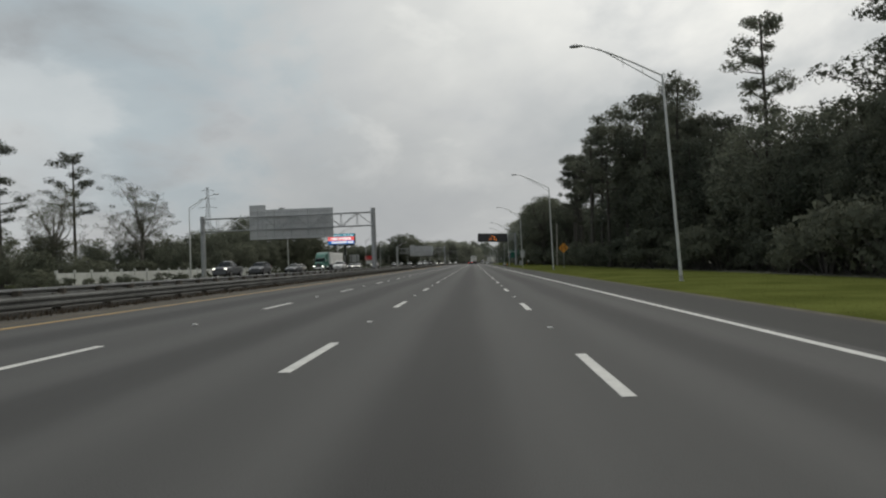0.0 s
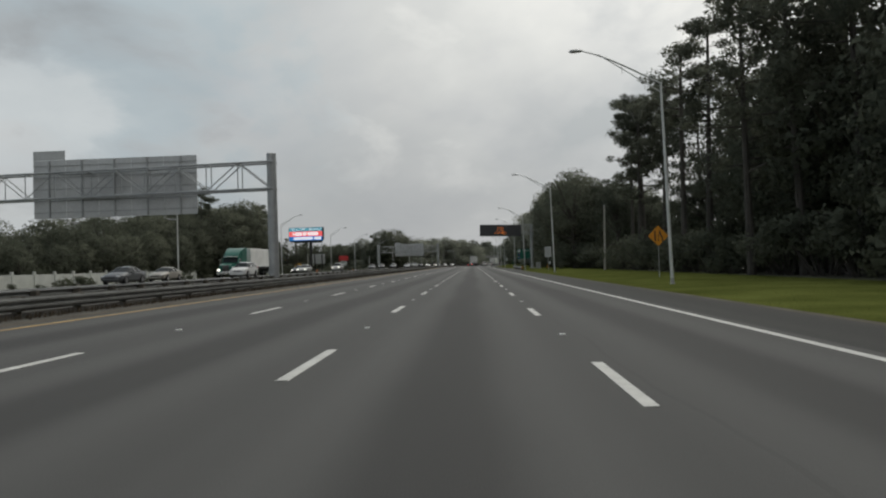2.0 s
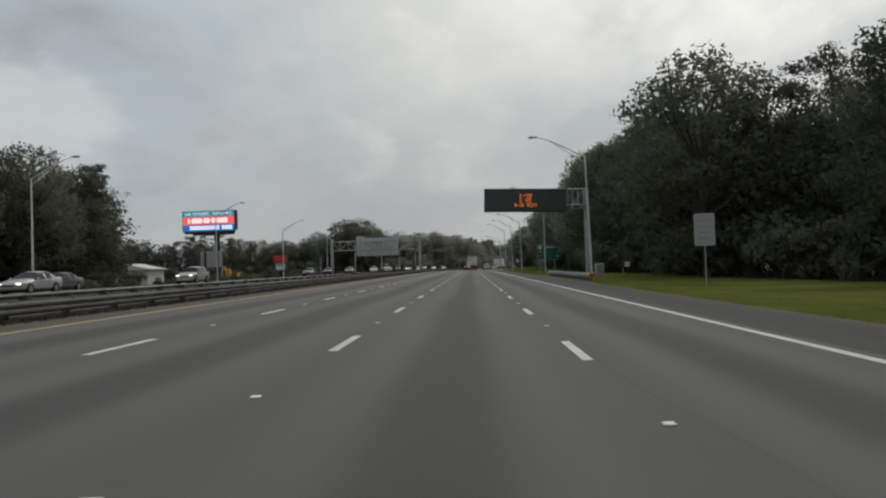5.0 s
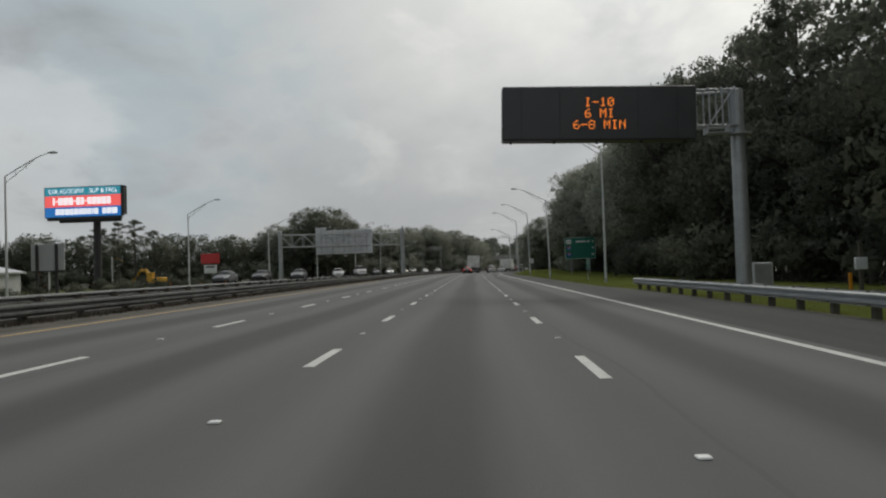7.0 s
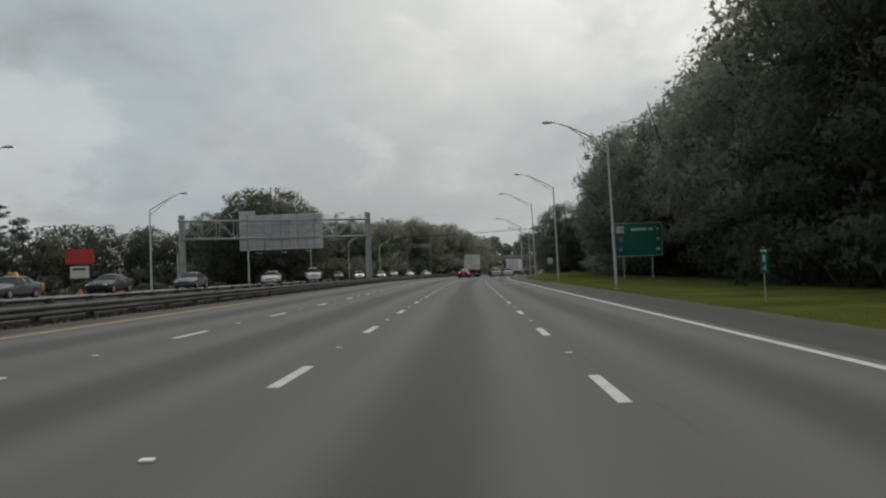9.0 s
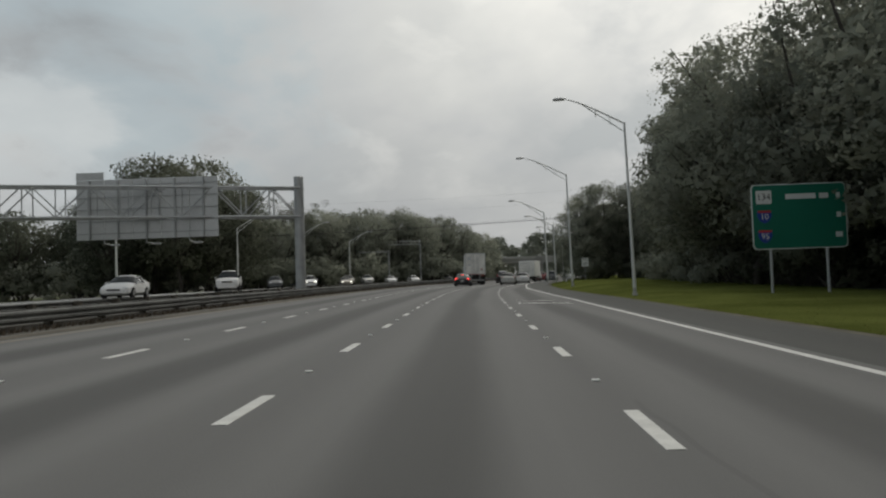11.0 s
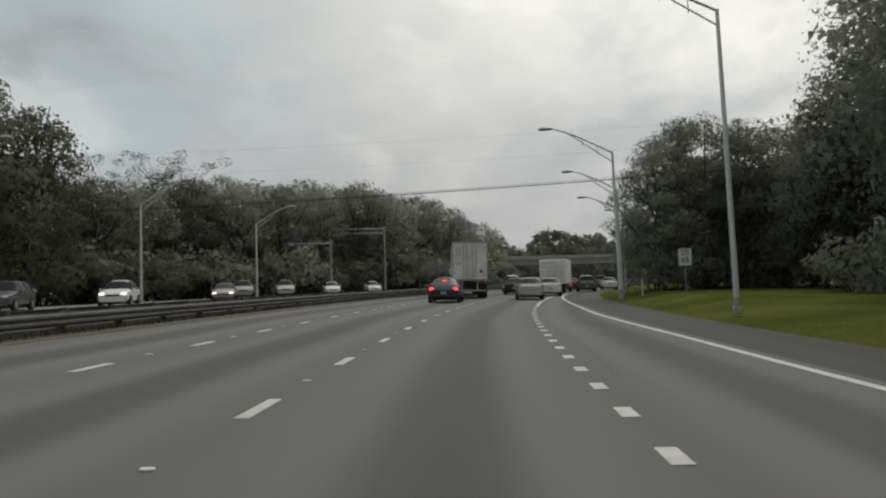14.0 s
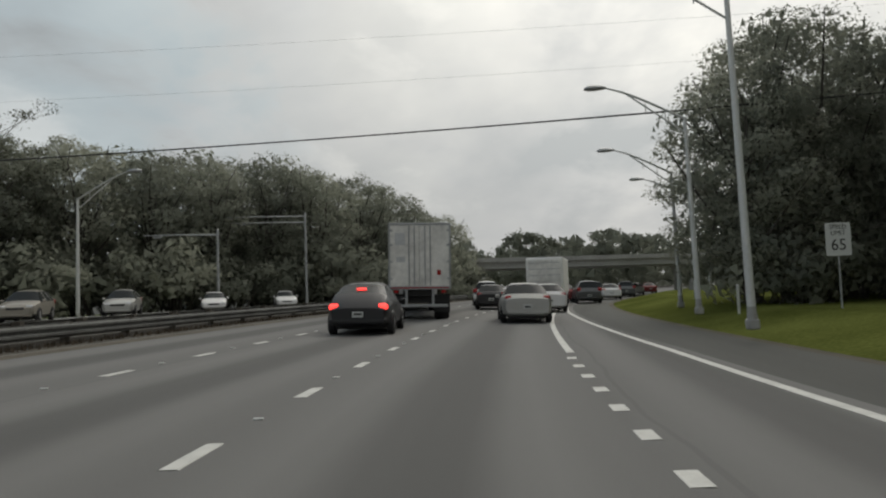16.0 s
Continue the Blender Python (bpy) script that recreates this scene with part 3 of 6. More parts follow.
# the word and the arrow painted in the ending lane
word = lettering("painted_word", "MERGE", 1.0, PAINT, road, pose(0, 0, 0), width=2.45, label="white painted word on asphalt")
for v in word.data.vertices:
    v.co.y *= 1.75
    v.co.z *= 0.5
word.matrix_basis = pose(5.45 + bend(279.3), 279.2, road_z(5.45) + 0.004, 0, math.degrees(math.atan(FALL)), 0)
arrow = Shape().slab([(-0.9, -0.08), (0.25, -0.03), (0.12, -0.2), (1.1, 0.09), (0.2, 0.3), (0.3, 0.11), (-0.9, 0.05)], 0.005, "xy", 0.0)
part("painted_arrow", arrow, PAINT, road, "white painted lane arrow", at=pose(5.2 + bend(282.2), 282.2, road_z(5.2) + 0.004, 0, math.degrees(math.atan(FALL)), 0))

# ---------------------------------------------------------------- guardrails
WAVE = [(0.0, 0.0), (0.0, 0.03), (0.075, 0.075), (0.075, 0.125), (0.012, 0.16), (0.012, 0.195), (0.075, 0.235), (0.075, 0.285), (0.0, 0.325), (0.0, 0.355)]


def beam(ys, off, base, face):
    """A corrugated steel beam along the road; face 1 bulges to the right."""
    s, m = Shape(), len(WAVE)
    for y in ys:
        o = off(y)
        for d, z in WAVE:
            s.v.append((o + face * (0.08 + d) + bend(y), y, base(o) + 0.42 + z))
        for d, z in WAVE[::-1]:
            s.v.append((o + face * (0.074 + d) + bend(y), y, base(o) + 0.42 + z))
    k = 2 * m
    for i in range(len(ys) - 1):
        for j in range(k):
            s.f.append((i * k + j, i * k + (j + 1) % k, (i + 1) * k + (j + 1) % k, (i + 1) * k + j))
    s.f += [tuple(range(k)), tuple((len(ys) - 1) * k + j for j in range(k))[::-1]]
    s.slot = [0] * len(s.f)
    return s


post_mesh = Shape().box((0, 0, 0.30), (0.16, 0.20, 0.98), 0.012).mesh("post", POSTWOOD)
block_mesh = Shape().box((0.0, 0, 0.60), (0.14, 0.16, 0.36), 0.012).mesh("spacer_block", POSTWOOD)


def guardrail(label, y0, y1, off, base, face, gap, group="", mats=RAILGREY):
    g = thing("guardrail", label, "guardrail", group=group)
    y = y0
    while y < y1 - 0.1:
        y2 = min(y1, y + 4 * gap)
        ys = [y + (y2 - y) * k / 4 for k in range(5)]
        part("rail_beam", beam(ys, off, base, face), mats, g)
        y = y2
    y = y0 + gap / 2
    while y < y1:
        o = off(y)
        part("post", post_mesh, None, g, at=pose(o - face * 0.10 + bend(y), y, base(o)))
        part("spacer_block", block_mesh, None, g, at=pose(o + face * 0.02 + bend(y), y, base(o)))
        y += gap
    return g


med = lambda o: 0.02
guardrail("weathered galvanised guardrail on wooden posts along the median", -40, 400, near_rail, med, 1, 2.6, "median guardrails")
guardrail("weathered galvanised guardrail on the far side of the median", -20, 400, far_rail, med, -1, 2.6, "median guardrails")
side = guardrail("short galvanised guardrail on the grass before the sign post", 185.4, 215.4, lambda y: 11.35 - 0.012 * max(0, 195 - y), lambda o: -0.35, -1, 1.9, mats=GALV)
end = Shape().box((11.15 + bend(185), 185.1, 0.22), (0.36, 0.16, 0.46), 0.05)
part("end_terminal", end, SIGNYELLOW, side, "yellow impact head")
for k in range(3):
    bar = Shape().box((11.15 - 0.10 + 0.10 * k + bend(185), 185.012, 0.22), (0.05, 0.012, 0.36), 0.0, Matrix.Rotation(0.5, 3, "Y"))
    part("end_stripe", bar, SIGNBLACK, side)

# ---------------------------------------------------------------- lamp posts


def lamp_post(height, reach):
    """A tapered aluminium mast with a two-tube arm and a cobra lamp, arm towards -x, foot at the origin."""
    g = thing("street_lamp", "tall grey aluminium street lamp with a long trussed arm", "street lamp")
    part("base", Shape().box((0, 0, 0.04), (0.26, 0.26, 0.24), 0.03).tube((0, 0, 0.12), (0, 0, 0.44), 0.118, 0.10, 12), CONCRETE, g)
    part("mast", Shape().path([(0, 0, 0.4), (0, 0, height * 0.5), (0, 0, height)], [0.10, 0.084, 0.06], 12), ALU, g)
    rise = reach * 0.49
    tip = Vector((-reach, 0, height + rise - 0.05))
    top, low = [], []
    for k in range(9):
        u = k / 8
        top.append((-reach * u, 0, height - 0.05 + rise * (1.16 * u - 0.16 * u ** 4)))
        low.append((-reach * u * 0.8, 0, height - 0.55 + (rise * 0.89 + 0.5) * u))
    arm = part("arm", Shape().path(top, [0.045] * 6 + [0.04, 0.035, 0.03], 8), ALU, g)
    part("lower_arm_tube", Shape().path(low, 0.028, 6), ALU, arm)
    s = Shape()
    for k in (2, 4):
        s.tube(top[k], (top[k][0], 0, low[k][2]), 0.018, None, 6)
    part("arm_strut", s, ALU, arm)
    head = Shape()
    rows = []
    for u, w, h in ((0.0, 0.05, 0.05), (0.12, 0.10, 0.09), (0.4, 0.17, 0.13), (0.65, 0.16, 0.12), (0.78, 0.06, 0.05)):
        rows.append([(tip.x - u, w * math.cos(a), tip.z + 0.02 + h * math.sin(a) * (1.0 if math.sin(a) > 0 else 0.55)) for a in (2 * math.pi * k / 10 for k in range(10))])
    for i, r in enumerate(rows):
        head.v += r
        if i:
            head.f += [((i - 1) * 10 + k, (i - 1) * 10 + (k + 1) % 10, i * 10 + (k + 1) % 10, i * 10 + k) for k in range(10)]
    head.f += [tuple(range(10))[::-1], tuple(40 + k for k in range(10))]
    head.slot = [0] * len(head.f)
    part("lamp_head", head, GALV, g)
    return g


# place along and across, height, arm
RIGHT_LAMPS = ((39.8, 13.9, 11.6, 4.9), (95.5, 13.1, 11.1, 4.8), (146, 12.5, 10.7, 4.6), (189.4, 11.95, 10.0, 4.3), (230.3, 12.5, 10.3, 4.3), (257.8, 11.25, 9.0, 3.7), (287.6, 11.4, 9.85, 3.7),
               (309.8, 11.05, 10.1, 3.6), (323.6, 10.35, 8.0, 3.0), (331.6, 12.2, 7.1, 2.6), (338.4, 14.0, 6.3, 2.4), (345, 17.2, 6.0, 2.3), (352, 20.8, 5.9, 2.2))
LEFT_LAMPS = ((52, -41, 10.8, 4.2), (100.3, -39, 10.7, 4.2), (149, -37.6, 10.6, 4.1), (189.3, -34.6, 10.0, 4.0), (226.4, -32.6, 9.5, 3.8), (259.6, -32.4, 9.2, 3.8), (279.7, -28.4, 8.3, 3.4), (302, -26.1, 7.7, 3.0), (317.9, -21.7, 7.0, 3.0), (330.5, -18.2, 6.9, 2.8), (343, -14.6, 6.6, 2.6))
for lamps, flip, group in ((RIGHT_LAMPS, 0, "street lamps beside the road"), (LEFT_LAMPS, 180, "street lamps across the motorway")):
    for y, x, h, reach in lamps:
        z = -0.22 if flip == 0 else far_z(x - bend(y), y) - 0.3
        if flip == 0:
            z += verge_rise(y)
        g = lamp_post(h - z, reach if y > 300 else 0.87 * reach)
        tagged(g, group=group)
        lean = 0.0 if flip else (-3.0 if y < 50 else (0.2 if 225 < y < 235 else -1.2))
        g.matrix_basis = pose(x, y, z - 0.1, 0, lean, flip + (-6 if y > 300 else 0))

# masts with flat arms over the opposite carriageway, where it comes round the bend
for x, y, h, bars in ((-10.2, 351.5, 5.5, ((5.2, 0.3, 4.6),)), (-6.0, 358.6, 7.2, ((7.0, 1.2, 6.8), (6.55, 0.2, 5.6)))):
    g = thing("cantilever_mast", "grey steel mast with a flat tube arm over the far carriageway", "mast", group="masts round the bend")
    part("post", Shape().path([(x, y, -0.3), (x, y, h)], [0.10, 0.08], 10), GALV, g)
    part("post_cap", Shape().tube((x, y, h), (x, y, h + 0.04), 0.10, 0.07, 10), ALU, g)
    for z, near, far in bars:
        arm = part("arm", Shape().path([(x, y, z), (x - far * 0.5, y, z + 0.06), (x - far, y, z + 0.08)], [0.06, 0.05, 0.04], 8), GALV, g)
        part("arm_fixture", Shape().box((x - far * 0.8, y - 0.06, z - 0.06), (0.5, 0.16, 0.10), 0.02), GALV, arm)

# ---------------------------------------------------------------- trees


def cards(points, sizes, rng, flat=0.0, out=None):
    """Small leaf sprays at points, lying mostly along the skin of their head of leaves."""
    n = len(points)
    a = rng.normal(size=(n, 3))
    if out is not None:
        lie = out + rng.normal(size=(n, 3)) * 0.45
        lie /= np.linalg.norm(lie, axis=1)[:, None]
        a -= (a * lie).sum(1)[:, None] * lie
    a[:, 2] *= 1 - flat
    a /= np.linalg.norm(a, axis=1)[:, None]
    b = rng.normal(size=(n, 3)) if out is None else np.cross(lie, a)
    b -= (b * a).sum(1)[:, None] * a
    b /= np.linalg.norm(b, axis=1)[:, None]
    c = np.cross(a, b)
    s = sizes[:, None]
    skew = rng.uniform(-0.35, 0.35, (n, 1))
    tip, left, right = points + a * s + b * s * skew, points - a * s * 0.75 + b * s * 0.6 + c * s * 0.15, points - a * s * 0.65 - b * s * 0.58 - c * s * 0.1
    v = np.stack([tip, left, right], 1).reshape(-1, 3)
    return v, np.arange(3 * n).reshape(n, 3)


def leaf_mesh(name, mats, points, sizes, rng, heads=None, inner=0, heft=(0.15, 0.26)):
    """Leaf sprays, with larger sprays under the skin and deep inside each head of leaves."""
    mid = np.array([tuple(c) for c in heads[0]])
    out = lie = None
    if inner:
        per = len(points) // len(mid)
        under = inner // 3
        r = np.repeat(np.array(heads[1]), inner)
        around = rng.normal(size=(len(r), 3))
        around /= np.linalg.norm(around, axis=1)[:, None]
        depth = np.where(np.arange(len(r)) % inner < under, rng.uniform(0.1, 0.4, len(r)), rng.uniform(0.6, 0.85, len(r)))
        deep = np.repeat(mid, inner, 0) + around * (r * depth)[:, None] * (1, 1, 0.62)
        deep[:, 2] = np.maximum(deep[:, 2], 0.1)
        points, sizes = np.concatenate([points, deep]), np.concatenate([sizes, r * rng.uniform(*heft, len(r))])
        out = (points - np.concatenate([np.repeat(mid, per, 0), np.repeat(mid, inner, 0)])) * (1, 1, 1.6)
        out /= np.linalg.norm(out, axis=1)[:, None] + 1e-6
    v, f = cards(points, sizes, rng, 0.0, out)
    if inner:       # sprays shade as the rounded crown that they belong to
        crown = points - mid.mean(0)
        crown /= np.linalg.norm(crown, axis=1)[:, None] + 1e-6
        lie = out * 0.25 + crown * 0.6 + rng.normal(size=out.shape) * 0.1 + (0, 0, 0.18)
        lie /= np.linalg.norm(lie, axis=1)[:, None]
        tri = v.reshape(-1, 3, 3)
        turned = (np.cross(tri[:, 1] - tri[:, 0], tri[:, 2] - tri[:, 0]) * lie).sum(1) < 0
        tri[turned] = tri[turned][:, [0, 2, 1]]
        v = tri.reshape(-1, 3)
    me = bpy.data.meshes.new(name)
    me.vertices.add(len(v))
    me.vertices.foreach_set("co", v.ravel())
    me.loops.add(f.size)
    me.loops.foreach_set("vertex_index", f.ravel().astype(np.int32))
    me.polygons.add(len(f))
    me.polygons.foreach_set("loop_start", np.arange(0, f.size, 3, dtype=np.int32))
    me.materials.append(mats)
    me.update(calc_edges=True)
    if inner:
        me.normals_split_custom_set(np.repeat(lie, 3, 0).tolist())
    return me


def tuft_points(centres, radii, per, rng, shell=0.55):
    """Points scattered in squashed balls, thicker towards the skin."""
    out = []
    for c, r in zip(centres, radii):
        d = rng.normal(size=(per, 3))
        d /= np.linalg.norm(d, axis=1)[:, None]
        q = rng.uniform(shell, 1.0, size=(per, 1)) ** 0.55 * rng.uniform(0.82, 1.10, size=(per, 1))
        d = d * q * r
        d[:, 2] *= 0.62
        out.append(np.array(c) + d)
    return np.concatenate(out)


def pine(seed, height, clear, spread, tufts, per=78, leaves=NEEDLES):
    """A tall southern pine: bare pole, few heavy limbs, flat-topped tufts of needles with sky between."""
    rng = np.random.default_rng(seed)
    lean = rng.normal(size=2) * 0.012 * height
    axis = [(lean[0] * u * u, lean[1] * u * u, height * u) for u in np.linspace(0, 0.97, 9)]
    trunk = Shape().path(axis, [0.016 * height * (1 - 0.78 * u) * 0.8 + 0.02 for u in np.linspace(0, 1, 9)], 7)
    centres, radii = [], []
    for k in range(tufts):
        u = clear + (1 - clear) * (k + rng.uniform(0, 1)) / tufts
        a = rng.uniform(0, 2 * math.pi)
        shape_u = (u - clear) / (1 - clear)
        reach = spread * (0.38 + 0.66 * math.sin(math.pi * (0.24 + 0.60 * shape_u))) * rng.uniform(0.5, 1.1)
        z0 = height * (u - 0.03)
        root = Vector((lean[0] * u * u, lean[1] * u * u, z0))
        tip = root + Vector((math.cos(a) * reach, math.sin(a) * reach, reach * rng.uniform(0.10, 0.45)))
        mid = root.lerp(tip, 0.55) + Vector((0, 0, -0.06 * reach))
        trunk.path([root, mid, tip], [0.0042 * height * (1.15 - shape_u), 0.0028 * height * (1.15 - shape_u), 0.012], 5, False)
        for w in (1.0, 0.72, 0.5):
            if rng.uniform() < (1.0 if w == 1.0 else 0.72):
                p = root.lerp(tip, w) + Vector(rng.normal(size=3) * 0.3 * (1.2 - w))
                centres.append(p)
                radii.append(spread * rng.uniform(0.20, 0.36) * (0.95 + 0.12 * shape_u))
    for k in range(5):
        centres.append((lean[0] + math.cos(k * 1.26) * spread * 0.30, lean[1] + math.sin(k * 1.26) * spread * 0.30, height * (0.955 + 0.012 * (k % 3))))
        radii.append(spread * rng.uniform(0.24, 0.34))
    pts = tuft_points(centres, radii, per, rng, 0.25)
    return trunk.mesh("trunk", BARK), leaf_mesh("crown", leaves, pts, rng.uniform(0.08, 0.155, len(pts)) * (height / 20) ** 0.5, rng, (centres, radii), 18)


def broadleaf(seed, height, clear, spread, limbs, per=68, leaves=LEAVES, bark=BARK, size=(0.09, 0.18), fill=2.0, thin=False, dome=34, deep=32, heft=(0.10, 0.17)):
    """A round-headed tree: forked limbs, leaves in uneven heads with gaps."""
    rng = np.random.default_rng(seed)
    fork = height * clear
    trunk = Shape().path([(0, 0, -0.2), (0.02 * height, 0, fork * 0.6), (0.0, 0.01 * height, fork * 1.05), (0.01 * height, 0, height * 0.7)], [0.021 * height, 0.016 * height, 0.013 * height, 0.006 * height], 7)
    centres, radii = [], []
    for k in range(limbs):
        a = 2 * math.pi * (k + rng.uniform(-0.4, 0.4)) / limbs * 2.4
        rise = rng.uniform(0.08, 1.0)
        out = spread * math.sqrt(max(0.05, 1 - (1.75 * rise - 0.80) ** 2 * 0.75)) * rng.uniform(0.55, 1.05)
        tip = Vector((math.cos(a) * out, math.sin(a) * out, fork + (height - fork) * rise * 0.96))
        root = Vector((0, 0, fork * rng.uniform(0.75, 1.1) + (height - fork) * rise * 0.32))
        mid = root.lerp(tip, 0.5) + Vector(rng.normal(size=3) * 0.04 * height)
        trunk.path([root, mid, tip], [0.0075 * height, 0.005 * height, 0.0016 * height], 5, False)
        if thin:
            for _ in range(5):
                w = rng.uniform(0.4, 1.0)
                p = root.lerp(tip, w)
                q = p + Vector((rng.normal() * 0.09 * height, rng.normal() * 0.09 * height, rng.uniform(0.05, 0.16) * height))
                trunk.tube(p, q, 0.0016 * height, 0.0006 * height, 4, False)
                centres.append(q)
                radii.append(spread * rng.uniform(0.12, 0.22))
        for w in ((0.95, 0.7, 0.5)[: 1 + int(fill)] if thin else (0.86, 0.55)):
            centres.append(root.lerp(tip, w) + Vector(rng.normal(size=3) * 0.05 * spread))
            radii.append(spread * rng.uniform(0.24, 0.42))
    for k in range(0 if thin else dome):        # the outer heads close up into one rounded crown
        rise = 0.06 + 0.94 * (k + rng.uniform(0, 1)) / dome
        a = k * 2.4 + rng.uniform(-0.4, 0.4)
        reach = spread * math.sqrt(max(0.02, 1 - (1.55 * rise - 0.55) ** 2)) * rng.uniform(0.70, 0.90)
        centres.append(Vector((math.cos(a) * reach, math.sin(a) * reach, fork * 0.8 + (height * 0.93 - fork * 0.8) * rise)))
        radii.append(spread * rng.uniform(0.24, 0.36))
    pts = tuft_points(centres, radii, per, rng, 0.3)
    pts[:, 2] = np.maximum(pts[:, 2], 0.15)
    return trunk.mesh("trunk", bark), leaf_mesh("crown", leaves, pts, rng.uniform(*size, len(pts)) * (height / 12) ** 0.5, rng, (centres, radii), 0 if thin else deep, heft)


def bush(seed, height, spread, heads, per=60, leaves=BRUSH):
    rng = np.random.default_rng(seed)
    stems, centres, radii = Shape(), [], []
    for k in range(heads):
        a, r = rng.uniform(0, 2 * math.pi), spread * math.sqrt(rng.uniform(0, 1)) * 0.8
        z = height * rng.uniform(0.2, 0.85) * (1 - 0.35 * (r / spread) ** 2)
        c = Vector((math.cos(a) * r, math.sin(a) * r, z))
        stems.path([(c.x * 0.2, c.y * 0.2, -0.2), (c.x * 0.6, c.y * 0.6, z * 0.5), c], [0.05, 0.035, 0.01], 5, False)
        centres.append(c)
        radii.append(height * rng.uniform(0.2, 0.36))
    pts = tuft_points(centres, radii, per, rng, 0.3)
    pts[:, 2] = np.maximum(pts[:, 2], 0.05)
    return stems.mesh("stem", BARK), leaf_mesh("foliage", leaves, pts, rng.uniform(0.09, 0.19, len(pts)) * (height / 4) ** 0.4, rng, (centres, radii), 20)


PINES = [pine(11, 24, 0.52, 4.6, 26), pine(12, 22, 0.42, 4.4, 30), pine(13, 23, 0.60, 4.2, 22), pine(14, 20, 0.35, 4.2, 30)]
SKY_PINES = [pine(71, 25, 0.60, 3.5, 16, 100), pine(72, 25, 0.64, 3.3, 15, 100), pine(73, 25, 0.56, 3.6, 17, 100)]
HAZE_BROADS = [broadleaf(25, 16, 0.18, 5.2, 27, 210, HAZE_LEAF, BARK, (0.06, 0.115), dome=48, heft=(0.13, 0.20)), broadleaf(26, 15, 0.14, 5.2, 28, 210, HAZE_LEAF, BARK, (0.06, 0.115), dome=48, heft=(0.13, 0.20))]
THIN_PINES = [pine(15, 20, 0.50, 3.1, 18, 70), pine(16, 19, 0.45, 2.8, 18, 70)]
BROADS = [broadleaf(21, 16, 0.22, 5.2, 24), broadleaf(22, 15, 0.16, 5.6, 26), broadleaf(23, 17, 0.26, 4.8, 22), broadleaf(24, 14, 0.12, 5.2, 26)]
LITES = [broadleaf(61, 12, 0.14, 4.4, 20, 36, LEAVES, BARK, (0.14, 0.26), dome=30, deep=13, heft=(0.13, 0.22)), broadleaf(62, 11, 0.10, 4.4, 20, 36, LEAVES, BARK, (0.14, 0.26), dome=30, deep=13, heft=(0.13, 0.22))]
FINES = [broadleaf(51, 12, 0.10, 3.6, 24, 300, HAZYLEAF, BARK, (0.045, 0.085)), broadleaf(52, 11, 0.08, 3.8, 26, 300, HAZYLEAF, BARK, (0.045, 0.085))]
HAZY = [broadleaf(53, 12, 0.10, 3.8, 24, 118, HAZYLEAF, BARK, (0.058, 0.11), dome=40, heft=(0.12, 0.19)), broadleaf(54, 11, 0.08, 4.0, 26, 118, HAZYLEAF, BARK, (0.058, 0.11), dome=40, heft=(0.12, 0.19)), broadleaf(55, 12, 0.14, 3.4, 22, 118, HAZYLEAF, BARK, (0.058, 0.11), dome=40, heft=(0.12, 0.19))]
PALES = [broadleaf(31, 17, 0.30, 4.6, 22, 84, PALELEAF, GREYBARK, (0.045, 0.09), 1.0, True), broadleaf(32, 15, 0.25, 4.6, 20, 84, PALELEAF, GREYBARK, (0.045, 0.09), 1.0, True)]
HAZE_BUSHES = [bush(44, 4.2, 3.2, 16, 80, HAZE_LEAF), bush(45, 4.6, 3.2, 18, 80, HAZE_LEAF)]
BUSHES = [bush(41, 4.2, 3.2, 16), bush(42, 5.0, 3.0, 18), bush(43, 3.4, 3.4, 15)]
LABELS = {"sky": "tall pine with a long bare trunk and open crown", "hbush": "haze-paled grey-green shrub at the foot of the trees", "hbroad": "haze-paled grey-green broadleaf tree at the edge of the woods", "pine": "tall dark pine with a bare trunk and ragged crown", "thin": "slender pine standing clear of the woods", "broad": "dark broadleaf tree at the edge of the woods", "lite": "dark broadleaf tree deep in the woods", "fine": "bushy haze-paled grey-green tree beside the bend", "hazy": "haze-paled grey-green broadleaf tree in the roadside wood", "pale": "thin pale-leaved tree with open grey branches", "bush": "dense dark green shrub at the foot of the trees"}


REACH = {}


def plant(kind, index, x, y, z, height, turn, group):
    if y > 262 and x > 0 and kind in ("pine", "broad"):     # haze over the last stretch, put into paler leaf colours
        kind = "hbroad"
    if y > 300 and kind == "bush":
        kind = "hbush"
    stock = {"pine": PINES, "thin": THIN_PINES, "broad": BROADS, "pale": PALES, "bush": BUSHES, "hbush": HAZE_BUSHES, "sky": SKY_PINES, "hbroad": HAZE_BROADS, "fine": FINES, "lite": LITES, "hazy": HAZY}[kind]
    i = index % len(stock)
    name = {"pine": "pine_tree", "hbush": "shrub", "sky": "pine_tree", "thin": "pine_tree", "bush": "shrub"}.get(kind, "tree")
    g = thing(name, LABELS[kind], "shrub" if kind[-4:] == "bush" else "tree", group=group)
    k = height / max(v.co.z for v in stock[i][1].vertices) if (kind, i) not in REACH else height / REACH[kind, i]
    REACH.setdefault((kind, i), height / k)
    wide = k * random.uniform(0.92, 1.15)
    g.matrix_basis = Matrix.LocRotScale((x, y, z), Euler((radians(random.uniform(-1.5, 1.5)), radians(random.uniform(-1.5, 1.5)), radians(turn))), (wide, wide, k))
    woody, leafy = stock[i]
    part("stem" if kind[-4:] == "bush" else "trunk", woody, None, g)
    part("foliage" if kind[-4:] == "bush" else "crown", leafy, None, g)
    return g


random.seed(5)
